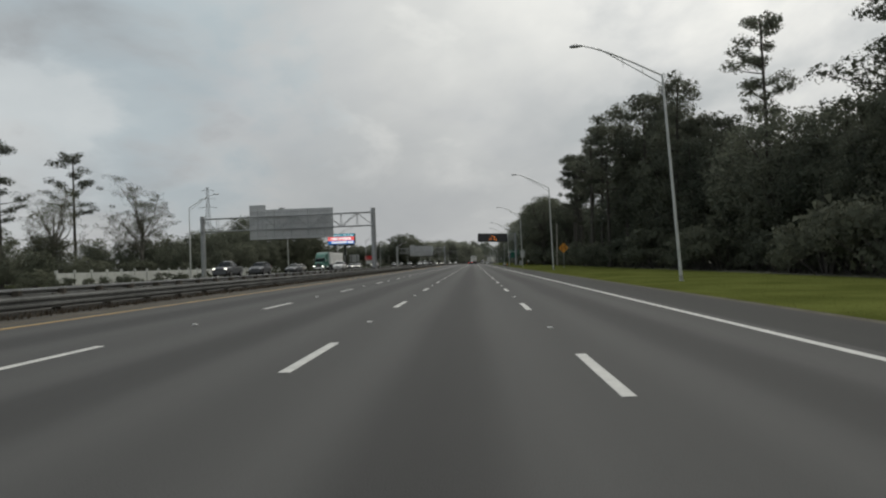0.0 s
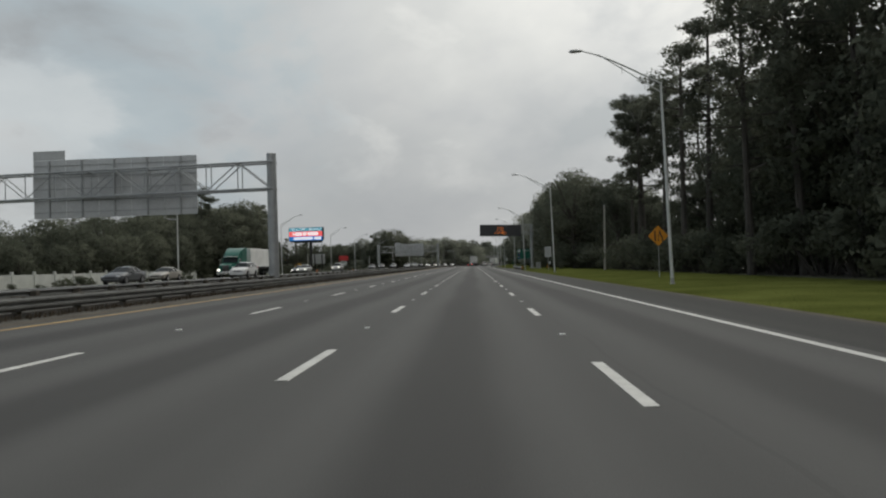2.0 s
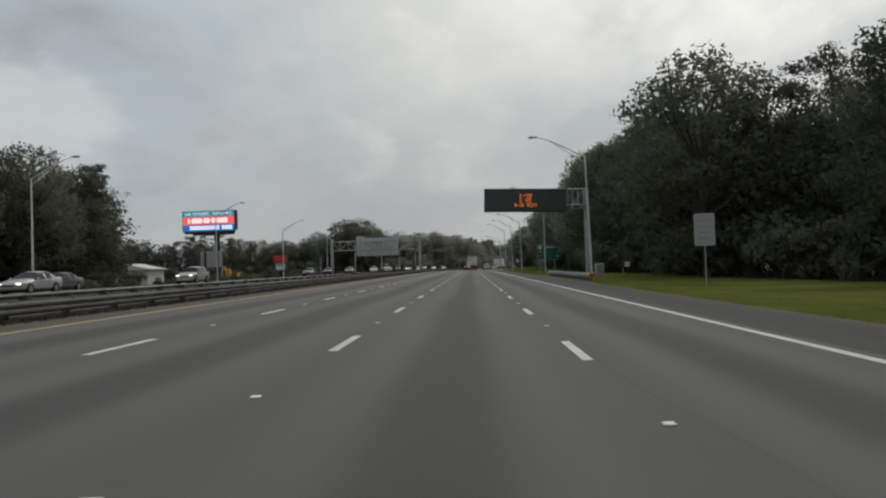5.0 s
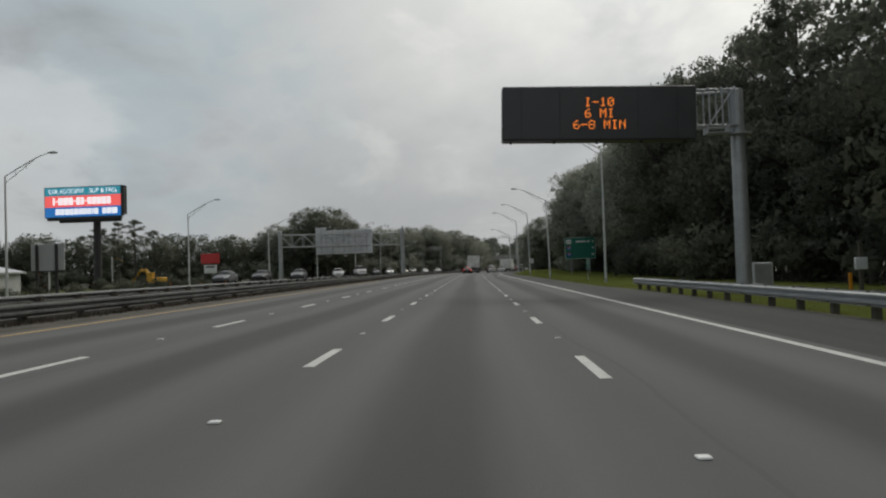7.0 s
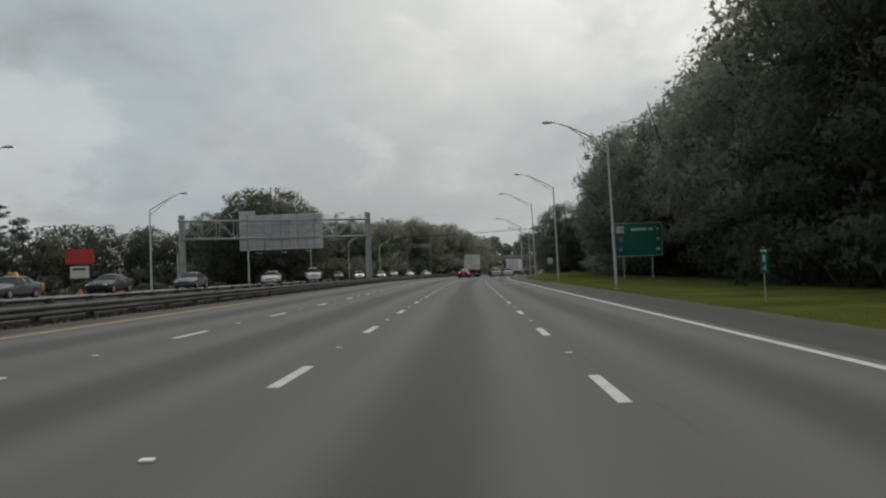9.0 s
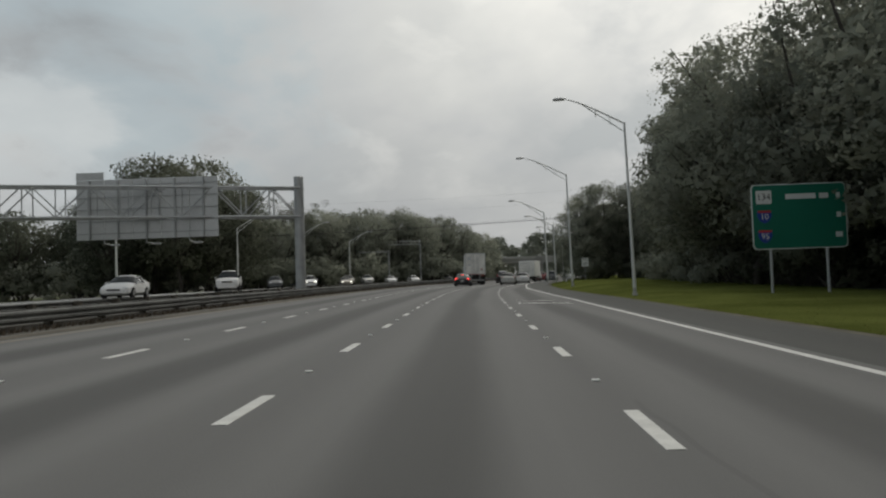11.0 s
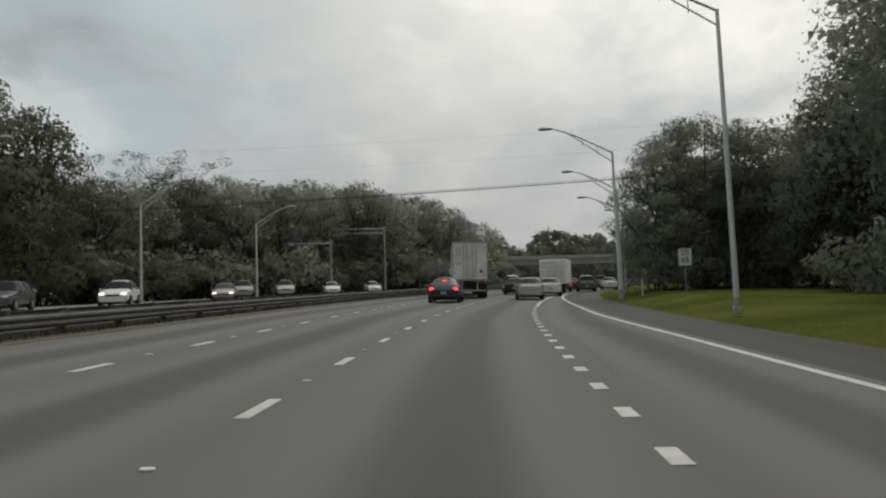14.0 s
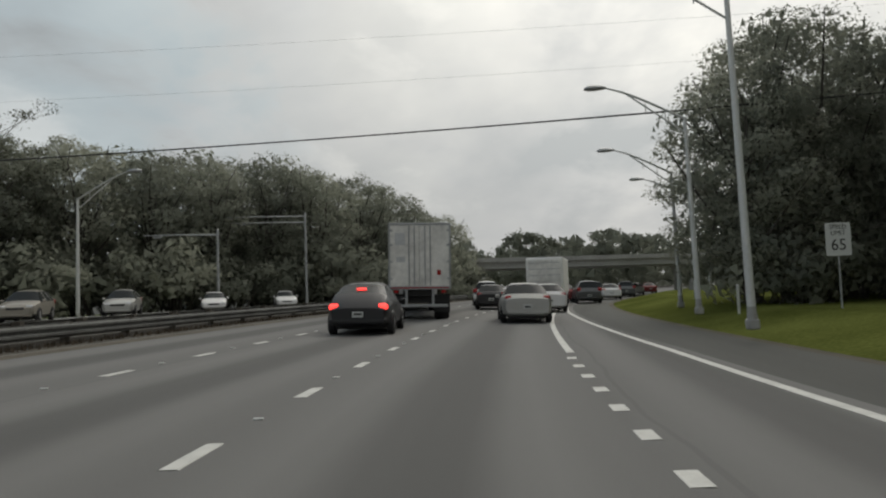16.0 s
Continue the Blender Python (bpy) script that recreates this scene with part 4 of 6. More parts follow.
# front of the woods beside the road, and how high they stand there
wood_front = table((0, 27), (150, 25.5), (170, 25), (190, 22.5), (212, 24.5), (232, 21.5), (256, 21.8), (263, 25.2), (284, 25.2), (291, 23.2), (312, 23.0), (322, 22.0))
wood_top = table((20, 15), (60, 16), (75, 16.5), (88, 19.5), (100, 23.5), (113, 24), (122, 20.5), (145, 22), (158, 22), (164, 14), (176, 13.5), (188, 18.5), (200, 16), (222, 20.5), (240, 23), (270, 22.5), (296, 20.5), (306, 18), (318, 16), (324, 14))
WOODS, n = "woods beside the road", 0
y = 22.0
while y < 324:
    x, top = wood_front(y), wood_top(y)
    # undergrowth along the grass
    for dx in (0.2, 3.2):
        plant("bush", n, x + dx + random.uniform(-0.7, 0.9), y + random.uniform(-1.2, 1.2), -0.4, random.uniform(3.2, 5.6), random.uniform(0, 360), WOODS)
        n += 1
    open_pines = 145 < y < 166
    if (n % 4 == 0 or top < 16) and not open_pines:
        plant("broad", n, x + random.uniform(2.5, 5.0), y + random.uniform(-1, 1), -0.45, top * random.uniform(0.5, 0.78), random.uniform(0, 360), WOODS)
    if not open_pines:
        plant("pine" if (top > 17.5 and n % 3 != 1) else "broad", n // 2, x + random.uniform(4.5, 8.5), y + random.uniform(-1.5, 1.5), -0.45, top * random.uniform(0.86, 1.04), random.uniform(0, 360), WOODS)
    if not open_pines:
        plant("lite", n + 1, x + random.uniform(9, 13), y + random.uniform(-2, 2), -0.5, min(16.5, top * random.uniform(0.68, 0.86)), random.uniform(0, 360), WOODS)
    y += 4.6
# the single high pine, and the stand of bare-trunked pines
for x, y, h, k in ((31.8, 70.5, 26, 2), (30.5, 47, 20, 1), (25.2, 158, 24.5, 0), (27.2, 158.8, 25, 2), (26.0, 154.6, 24.5, 2), (28.5, 152.5, 25.5, 0), (24.6, 151.0, 23.5, 1), (29.8, 156.5, 24.5, 1), (27.0, 148.2, 25, 2), (26.2, 108.3, 25.2, 1), (28.2, 103.8, 25.4, 3), (25.4, 126, 25.6, 0), (24.8, 132, 25, 1), (24.2, 112.8, 23.2, 3), (28.0, 89.6, 24.6, 0)):
    plant("sky" if h >= 24 and y != 89.6 and y != 108.3 and y != 103.8 else "pine", k, x, y, -0.45, h, random.uniform(0, 360), WOODS)
plant("broad", 2, 25.2, 168, -0.4, 14.2, 40, WOODS)
plant("broad", 1, 23.6, 204, -0.4, 20.2, 10, WOODS)
plant("broad", 0, 21.6, 190.5, -0.4, 19.3, 80, WOODS)
for x, y, h in ((24.2, 250, 20.6), (26.2, 258, 22.8), (27.2, 266, 23.6), (27.4, 274, 23.4), (26.8, 283, 21.4), (24.0, 291, 18.4), (22.8, 299, 19.2), (22.5, 306, 18.8), (23.5, 312.5, 18.6), (30.2, 320, 20.5), (30.8, 327, 21.5), (35.0, 335, 21.0), (40, 338, 23.0)):
    plant("broad", int(y), x, y, -0.4, h, y * 37 % 360, WOODS)
# the nearer clump where the road begins to bend, and the trees beyond it
CLUMP = "trees where the road bends"
for x, y, h, k in ((15.6, 335.0, 11.0, 0), (17.4, 336.2, 12.6, 1), (19.6, 338.0, 13.2, 2), (22.6, 339.4, 13.2, 3), (25.5, 338.5, 13.0, 1), (29, 340, 13, 0), (22.4, 344, 10.5, 1), (26.5, 347, 11, 2), (30, 350, 11.5, 3), (36, 346, 13, 0), (31, 357, 10, 1), (34, 360, 10.5, 2), (42, 352, 12, 3), (36.5, 368, 9.5, 0), (40, 372, 10, 1), (48, 366, 11, 2), (45, 384, 9, 3), (50, 388, 10, 0), (58, 380, 11, 1), (27, 333, 11.0, 2), (24.6, 331, 11.4, 0), (30, 326, 12.0, 3)):
    plant("fine" if y < 339.5 and x < 24 else "hazy", k, x, y, -0.1, h, random.uniform(0, 360), CLUMP)
for x, y in ((15.2, 334.2), (16.6, 334.0), (18.4, 335.2), (21.0, 336.6), (24, 336.8), (27.2, 337), (21.6, 341.5), (25, 344.5), (29.5, 348), (33, 354), (34, 362)):
    plant("bush", int(x), x, y, -0.1, random.uniform(2.8, 4.2), random.uniform(0, 360), CLUMP)

FARSIDE = "trees across the motorway"
for x, y, h, kind, k in ((-61.5, 109.5, 21.8, "thin", 0), (-62.0, 92.5, 20.4, "thin", 1), (-56.5, 122, 19.4, "pale", 0), (-60.0, 101, 15.2, "pale", 1), (-52.0, 194, 18.8, "thin", 1), (-53, 201, 17.6, "sky", 1), (-57, 213, 19.4, "sky", 2), (-50.5, 229, 18.2, "sky", 0), (-51.2, 226, 17.8, "broad", 2), (-47.5, 209, 17.6, "broad", 0), (-48.5, 196, 15.2, "broad", 1),
                         (-53, 216, 17.0, "broad", 3), (-49, 203, 16.6, "broad", 2), (-55, 234, 15.5, "pale", 1), (-57, 207, 16, "broad", 1), (-60, 222, 16.5, "broad", 0), (-52, 186, 13, "broad", 3), (-56, 178, 12, "broad", 1),
                         (-68.6, 305, 11.8, "pine", 3), (-64.6, 305, 12.9, "sky", 0), (-61.2, 305, 13.2, "sky", 1), (-57.6, 305, 11.1, "thin", 0), (-72.2, 305, 10.5, "thin", 1), (-37, 328.5, 14.2, "thin", 1), (-27.5, 317, 14.2, "broad", 0), (-31, 319.6, 16.0, "broad", 2), (-26.5, 322, 13.2, "broad", 1), (-34, 316, 12, "broad", 3), (-27.2, 324, 16.2, "broad", 1), (-25.2, 330, 13.8, "broad", 2)):
    plant(kind, k, x, y, -0.5, h, random.uniform(0, 360), FARSIDE)
y = 40.0
while y < 184:
    plant("lite", int(y), -64 - random.uniform(0, 9), y, -0.6, random.uniform(7.5, 10), random.uniform(0, 360), FARSIDE)
    plant("bush", int(y), -52.5 - random.uniform(0, 2.5), y + 2, -0.5, random.uniform(3.0, 5.2), random.uniform(0, 360), FARSIDE)
    plant("lite", int(y) + 1, -58 - random.uniform(0, 3), y + 3, -0.6, random.uniform(5.5, 8.2), random.uniform(0, 360), FARSIDE)
    y += 6.5
far_top = table((140, 8.6), (160, 11.2), (185, 14), (200, 17), (215, 18.4), (232, 17.6), (240, 13))
y = 140.0
while y < 238:          # the wood behind the white fence
    for x, share in ((-51.5, 0.72), (-56.5, 0.92), (-62, 1.0)):
        plant("lite", int(y + x), x + random.uniform(-1.5, 1.5), y + random.uniform(-1.5, 1.5), -0.6, far_top(y) * share * random.uniform(0.9, 1.04), random.uniform(0, 360), FARSIDE)
    y += 5.2
for k in range(17):     # low woods behind the open ground
    u = k / 16
    x, y = -96 + 58 * u, 296 + 36 * u
    plant("lite", k, x + random.uniform(-2, 2), y + random.uniform(-2, 3), -0.6, random.uniform(9.2, 11.2), random.uniform(0, 360), FARSIDE)
    plant("lite", k + 1, x - 3 + random.uniform(-2, 2), y + 6, -0.6, random.uniform(9.4, 12), random.uniform(0, 360), FARSIDE)
    plant("bush", k, x + 1, y - 2, -0.6, random.uniform(4.2, 5.6), random.uniform(0, 360), FARSIDE)
far_wood = ((-36, 322, 14), (-32, 329, 13.4), (-28.5, 337, 13.6), (-25.5, 340.5, 13.2), (-22.5, 343, 13.0), (-20, 347, 14.6), (-17.5, 351, 15.2), (-14.5, 355, 15.2), (-11.5, 358.5, 16.0), (-8.5, 362, 15.4), (-5.5, 366, 15.6), (-2, 371, 15.0), (2, 377, 14.0), (6, 384, 12.6))
for i, (x, y, h) in enumerate(far_wood):
    plant("hazy", i, x - 1.5, y + 1.0, -0.1, h * random.uniform(0.74, 0.84), random.uniform(0, 360), FARSIDE)
    plant("hazy", i + 2, x - 4.5, y + 4.5, -0.2, h * random.uniform(0.84, 0.94), random.uniform(0, 360), FARSIDE)
    plant("bush", i, x + 0.6, y - 1.0, -0.1, random.uniform(4.2, 6.0), random.uniform(0, 360), FARSIDE)
    plant("bush", i + 1, x - 1.6, y + 1.6, -0.1, random.uniform(4.6, 6.2), random.uniform(0, 360), FARSIDE)
    plant("bush", i + 2, x - 4.0, y - 0.6, -0.2, random.uniform(3.6, 5.2), random.uniform(0, 360), FARSIDE)
    if i in (3, 5):
        plant("pale", i, x - 3, y + 2, -0.2, h * 0.95, random.uniform(0, 360), FARSIDE)
for k in range(26):     # weeds before the panel fence
    plant("bush", k, -46.6 + random.uniform(-1.0, 1.2), 84 + k * 3.8 + random.uniform(-1.5, 1.5), -0.5, random.uniform(0.9, 1.9), random.uniform(0, 360), FARSIDE)
# scrub along the outer shoulder opposite
y = 30.0
while y < 300:
    x = far_outer(y) - random.uniform(8, 12)
    if 190 < y < 300:
        plant("bush", int(y) + 1, far_outer(y) - random.uniform(3, 5.5), y + 2, -0.3, random.uniform(1.1, 1.8), random.uniform(0, 360), FARSIDE)
    if not 85 < y < 180:
        plant("bush", int(y), x, y, -0.4, random.uniform(1.4, 2.6), random.uniform(0, 360), FARSIDE)
    y += random.uniform(5, 8)

# woods in the distance, nobody could count them
rng = np.random.default_rng(77)
heads, girth = [], []
for k in range(340):
    a = rng.uniform(-0.30, 0.55)
    r = rng.uniform(430, 540)
    cx, cy = 20 + r * math.sin(a) * 0.9, 40 + r * math.cos(a)
    h = rng.uniform(13.5, 17.5)
    heads += [(cx + rng.normal() * 3, cy + rng.normal() * 3, h * u) for u in rng.uniform(0.05, 0.85, 9)]
    girth += list(rng.uniform(2.0, 3.2, 9))
pts = tuft_points(heads, girth, 34, rng, 0.3)
tagged(part("distant_woods", leaf_mesh("distant_woods", HAZYLEAF, pts, rng.uniform(0.25, 0.5, len(pts)), rng, (heads, girth), 10, (0.35, 0.6)), None), "haze-paled grey-green distant woods beyond the bridge", "woods", kind="stuff")

# grass on the verge, in ragged tufts
rng = np.random.default_rng(9)
count = 60000
gy = rng.uniform(2, 345, count)
pe = np.interp(gy, [178, 186, 214, 221, 284, 305, 319, 340, 360], [10.4, 11.3, 11.3, 10.4, 10.4, 9.4, 8.8, 7.6, 6.8])
go = pe + 0.05 + (np.interp(gy, [0, 150, 232, 330, 345], [27, 25.5, 21.5, 20, 14]) - pe) * rng.uniform(0, 1, count) ** 1.25
gx = go + np.interp(gy, ALONG, SIDE)
gz = np.interp(go - pe, [0, 3, 9, 14], [-0.22, -0.2, -0.24, -0.34]) + np.interp(go - pe, [0, 3], [0, 1]) * np.interp(gy, [270, 290, 320, 345], [0, 0.2, 0.55, 0.6])
hgt = rng.uniform(0.012, 0.032, count) * np.where(rng.uniform(0, 1, count) > 0.995, 2.5, 1.0)
me = blade_sheet("verge_grass", gx, gy, gz, hgt, rng.uniform(0.006, 0.02, count), BLADES)
tagged(part("verge_grass", me, None), "short yellow-green mown grass on the verge", "grass", kind="stuff")

# ---------------------------------------------------------------- signs


def heading(y):
    return float(np.interp(y, [b[0] for b in BEND], [b[1] for b in BEND]))


def sign_post(g, x, y, z0, z1, r=0.035):
    part("post", Shape().tube((x, y, z0), (x, y, z1), r, None, 8), GALV, g)


def rounded(w, h, r, n=4):
    """An outline with rounded corners, round the origin."""
    out = []
    for cx, cz, a0 in ((w / 2 - r, h / 2 - r, 0), (-w / 2 + r, h / 2 - r, 90), (-w / 2 + r, -h / 2 + r, 180), (w / 2 - r, -h / 2 + r, 270)):
        out += [(cx + r * math.cos(radians(a0 + 90 * k / n)), cz + r * math.sin(radians(a0 + 90 * k / n))) for k in range(n + 1)]
    return out


def shifted(outline, dx, dz):
    return [(x + dx, z + dz) for x, z in outline]


# lane-ends warning sign
X, Y = 16.6, 111.4
g = thing("warning_sign", "orange-yellow diamond lane-ends warning sign on a steel post", "road sign")
sign_post(g, X, Y + 0.06, -0.4, 3.5)
diamond = [(0.8, 0), (0, 0.8), (-0.8, 0), (0, -0.8)]
panel = part("sign_panel", Shape().slab(shifted(diamond, X, 2.95), 0.02, "xz", Y), SIGNYELLOW, g)
for pts in ([(-0.30, -0.42), (-0.20, -0.42), (-0.20, 0.42), (-0.30, 0.42)], [(0.26, -0.42), (0.36, -0.42), (0.36, -0.12), (0.18, 0.2), (0.18, 0.42), (0.08, 0.42), (0.08, 0.14), (0.26, -0.16)], [(-0.03, -0.38), (0.03, -0.38), (0.03, -0.2), (-0.03, -0.2)], [(-0.03, -0.08), (0.03, -0.08), (0.03, 0.1), (-0.03, 0.1)]):
    part("lane_symbol", Shape().slab(shifted(pts, X, 2.95), 0.006, "xz", Y - 0.006), SIGNBLACK, panel)

# plain grey panel on one post
X, Y = 14.1, 168.2
g = thing("road_sign", "faded grey rectangular sign panel on a thin post", "road sign")
sign_post(g, X, Y + 0.05, -0.4, 3.5)
panel = part("sign_panel", Shape().slab(shifted(rounded(1.05, 1.65, 0.06), X, 2.72), 0.02, "xz", Y), SIGNGREY, g)
for dz, w in ((0.45, 0.7), (0.15, 0.8), (-0.15, 0.6), (-0.45, 0.75)):
    part("legend_bar", Shape().box((X, Y - 0.004, 2.72 + dz), (w, 0.006, 0.12)), GALV, panel)

# green distance sign
X, Y, W, H, Z = 18.8, 283.4, 4.7, 3.3, 3.75
g = thing("distance_sign", "green motorway distance sign with route shields and a white border", "road sign")
for dx in (-1.45, 1.35):
    sign_post(g, X + dx, Y + 0.1, -0.5, Z + H / 2 - 0.1, 0.075)
border = part("sign_border", Shape().slab(shifted(rounded(W, H, 0.22), X, Z), 0.03, "xz", Y), SIGNWHITE, g)
panel = part("sign_panel", Shape().slab(shifted(rounded(W - 0.10, H - 0.10, 0.19), X, Z), 0.012, "xz", Y - 0.012), SIGNGREEN, g)
sx = X - W / 2 + 0.62
part("route_plate", Shape().slab(shifted(rounded(0.78, 0.68, 0.05), sx, Z + 1.0), 0.008, "xz", Y - 0.02), SIGNWHITE, panel)
lettering("route_number", "134", 0.46, SIGNBLACK, panel, facing(sx, Y - 0.024, Z + 1.0))
for dz, text in ((0.02, "10"), (-0.98, "95")):
    shield = [(-0.34, 0.30), (0.34, 0.30), (0.36, 0.0), (0.22, -0.24), (0, -0.36), (-0.22, -0.24), (-0.36, 0.0)]
    part("route_shield", Shape().slab(shifted(shield, sx, Z + dz), 0.008, "xz", Y - 0.02), SHIELDBLUE, panel)
    part("shield_band", Shape().box((sx, Y - 0.026, Z + dz + 0.25), (0.66, 0.008, 0.11)), SHIELDRED, panel)
    lettering("route_number", text, 0.42, SIGNWHITE, panel, facing(sx, Y - 0.028, Z + dz - 0.02))
for dx, dz, w in ((0.1, 1.0, 1.5), (1.25, 1.0, 0.45), (1.95, 1.0, 0.2), (1.95, 0.02, 0.22), (1.92, -0.98, 0.34)):
    part("legend_bar", Shape().box((X + dx, Y - 0.016, Z + dz), (w, 0.008, 0.26)), SIGNWHITE, panel)

# mile marker
X, Y = 12.55, 238.9
g = thing("mile_marker", "small narrow green mile marker on a post", "road sign")
sign_post(g, X, Y + 0.03, -0.4, 1.75, 0.03)
panel = part("sign_panel", Shape().slab(shifted(rounded(0.28, 0.9, 0.03), X, 1.25), 0.012, "xz", Y), SIGNGREEN, g)
part("legend_bar", Shape().box((X, Y - 0.004, 1.60), (0.2, 0.006, 0.08)), SIGNWHITE, panel)
lettering("marker_number", "4", 0.30, SIGNWHITE, panel, facing(X, Y - 0.005, 0.98))
part("legend_bar", Shape().box((X, Y - 0.004, 1.33), (0.08, 0.006, 0.24)), SIGNWHITE, panel)

# speed limit
X, Y = 15.15, 328.2
g = thing("speed_limit_sign", "white rectangular speed limit sign on a galvanised post", "road sign")
sign_post(g, X, Y + 0.03, -0.3, 2.9, 0.03)
panel = part("sign_panel", Shape().slab(shifted(rounded(0.76, 0.98, 0.05), X, 2.40), 0.014, "xz", Y), SIGNWHITE, g)
lettering("sign_word", "SPEED", 0.19, SIGNBLACK, panel, facing(X, Y - 0.004, 2.76))
lettering("sign_word", "LIMIT", 0.19, SIGNBLACK, panel, facing(X, Y - 0.004, 2.58))
lettering("sign_number", "65", 0.48, SIGNBLACK, panel, facing(X, Y - 0.004, 2.22))
g = thing("marker_post", "short pale roadside marker post in the grass", "marker post")
part("post", Shape().box((13.3, 331, 0.65), (0.09, 0.04, 1.0), 0.01), SIGNWHITE, g)

# wooden pole without wires
g = thing("utility_pole", "bare weathered wooden utility pole at the woods' edge", "utility pole")
part("pole", Shape().path([(21.0, 157.6, -0.6), (21.25, 157.6, 9.0)], [0.17, 0.12], 10), POLEWOOD, g)
part("cap", Shape().tube((21.25, 157.6, 9.0), (21.25, 157.6, 9.05), 0.135, 0.10, 10), GALV, g)
for x, y, h in ((-44, 250, 5.2), (-48, 271, 4.6), (-34, 299, 4.8)):
    g = thing("utility_pole", "short pale pole beside the opposite carriageway", "utility pole", group="short poles across the motorway")
    part("pole", Shape().path([(x, y, -0.6), (x, y, h)], [0.10, 0.08], 8), ALU, g)

# ---------------------------------------------------------------- message sign over the road
DOTS = {"I": "01110 00100 00100 00100 00100 00100 01110", "-": "00000 00000 00000 11111 00000 00000 00000", "1": "00100 01100 00100 00100 00100 00100 01110", "0": "01110 10001 10011 10101 11001 10001 01110",
        "6": "00110 01000 10000 11110 10001 10001 01110", "8": "01110 10001 10001 01110 10001 10001 01110", "M": "10001 11011 10101 10101 10001 10001 10001", "N": "10001 11001 10101 10011 10001 10001 10001", " ": "00000 00000 00000 00000 00000 00000 00000"}
g = thing("message_sign", "large black electronic message sign on a steel cantilever post", "message sign")
part("post", Shape().path([(15.05, 209.3, -0.5), (15.05, 209.3, 9.35)], [0.36, 0.31], 18), GALV, g)
part("post_base", Shape().box((15.05, 209.3, -0.1), (1.3, 1.3, 0.35), 0.05), CONCRETE, g)
part("post_flange", Shape().tube((15.05, 209.3, 7.15), (15.05, 209.3, 7.25), 0.62, None, 18), GALV, g)
PX, PY, PZ, PW, PH = 8.24, 208.2, 8.34, 8.86, 2.5
case = part("sign_case", Shape().box((PX, PY, PZ), (PW, 0.95, PH), 0.06), VMSFACE, g, "matt black sign case")
for dx in range(5):
    part("case_seam", Shape().box((PX - PW / 2 + PW * (dx + 0.5) / 5, PY - 0.478, PZ), (0.03, 0.02, PH - 0.15)), BLACK, case)
for dx in (-4, -2, 0, 2, 4):
    part("drain_foot", Shape().box((PX + dx, PY, PZ - PH / 2 - 0.04), (0.12, 0.3, 0.08), 0.01), BLACK, case)
for row, text in enumerate(("I-10", "6 MI", "6-8 MIN")):
    pitch = 0.058
    w = len(text) * 6 * pitch
    for k, ch in enumerate(text):
        s = Shape()
        for r, line in enumerate(DOTS[ch].split()):
            for c, bit in enumerate(line):
                if bit == "1":
                    s.box((PX + 0.05 - w / 2 + (k * 6 + c + 0.5) * pitch, PY - 0.482, PZ + 0.50 - row * 0.52 + (3 - r) * pitch), (pitch * 0.86, 0.01, pitch * 0.86))
        if s.v:
            part("dot_letter", s, AMBER, case, "glowing amber dot letter")
hang = Matrix.Translation((PX - PW / 2, PY, PZ))
case.matrix_basis = hang @ Matrix.Rotation(radians(2.0), 4, "Y") @ hang.inverted()      # the case is tilted to fit the camera's view
truss = Shape()
for z in (PZ + 0.95, PZ - 0.75):
    for dy in (-0.45, 0.45):
        truss.tube((12.4, 209.2 + dy * 0.9, z), (15.05, 209.3 + dy * 0.6, z), 0.075, None, 8)
        truss.tube((PX - 3.5, PY + 0.7 + dy * 0.2, z), (12.6, 209.2 + dy * 0.9, z), 0.07, None, 8)
part("truss_chord", truss, GALV, g)
for x in (12.9, 13.5, 14.1, 14.7):
    for dy in (-0.4, 0.4):
        part("truss_brace", Shape().tube((x, 208.9 + dy, PZ - 0.75), (x, 208.9 + dy, PZ + 0.95), 0.045, None, 6), GALV, g)
    for z in (0.95, -0.75):
        part("truss_brace", Shape().tube((x, 208.5, PZ + z), (x, 209.3, PZ + z), 0.04, None, 6), GALV, g)
part("diagonal_brace", Shape().tube((13.5, 208.5, PZ - 0.75), (14.7, 208.5, PZ + 0.95), 0.04, None, 6), GALV, g)
part("walkway", Shape().box((13.9, 208.8, PZ - 1.15), (1.1, 0.6, 0.06)), GALV, g)
for x in (13.4, 14.4):
    part("walkway_hanger", Shape().box((x, 208.8, PZ - 0.95), (0.05, 0.6, 0.4)), GALV, g)
cab = thing("control_cabinet", "grey metal roadside control cabinet on a concrete pad", "cabinet")
part("body", Shape().box((16.5, 211, 0.42), (0.95, 0.7, 1.25), 0.03), SIGNBACK, cab)
part("pad", Shape().box((16.5, 211, -0.27), (1.3, 1.0, 0.15), 0.02), CONCRETE, cab)
part("door", Shape().box((16.5, 210.64, 0.42), (0.8, 0.02, 1.05), 0.005), GALV, cab)
meter = thing("meter_post", "wooden meter post with a grey box and a yellow marker", "meter post")
part("post", Shape().box((18.4, 205.5, 0.7), (0.14, 0.14, 2.2), 0.015), POSTWOOD, meter)
part("meter_box", Shape().box((18.35, 205.38, 0.9), (0.5, 0.14, 0.5), 0.02), SIGNWHITE, meter)
part("marker", Shape().box((17.9, 205.4, 0.15), (0.13, 0.1, 0.75), 0.02), SIGNYELLOW, meter)

# ---------------------------------------------------------------- sign gantries across the other carriageway


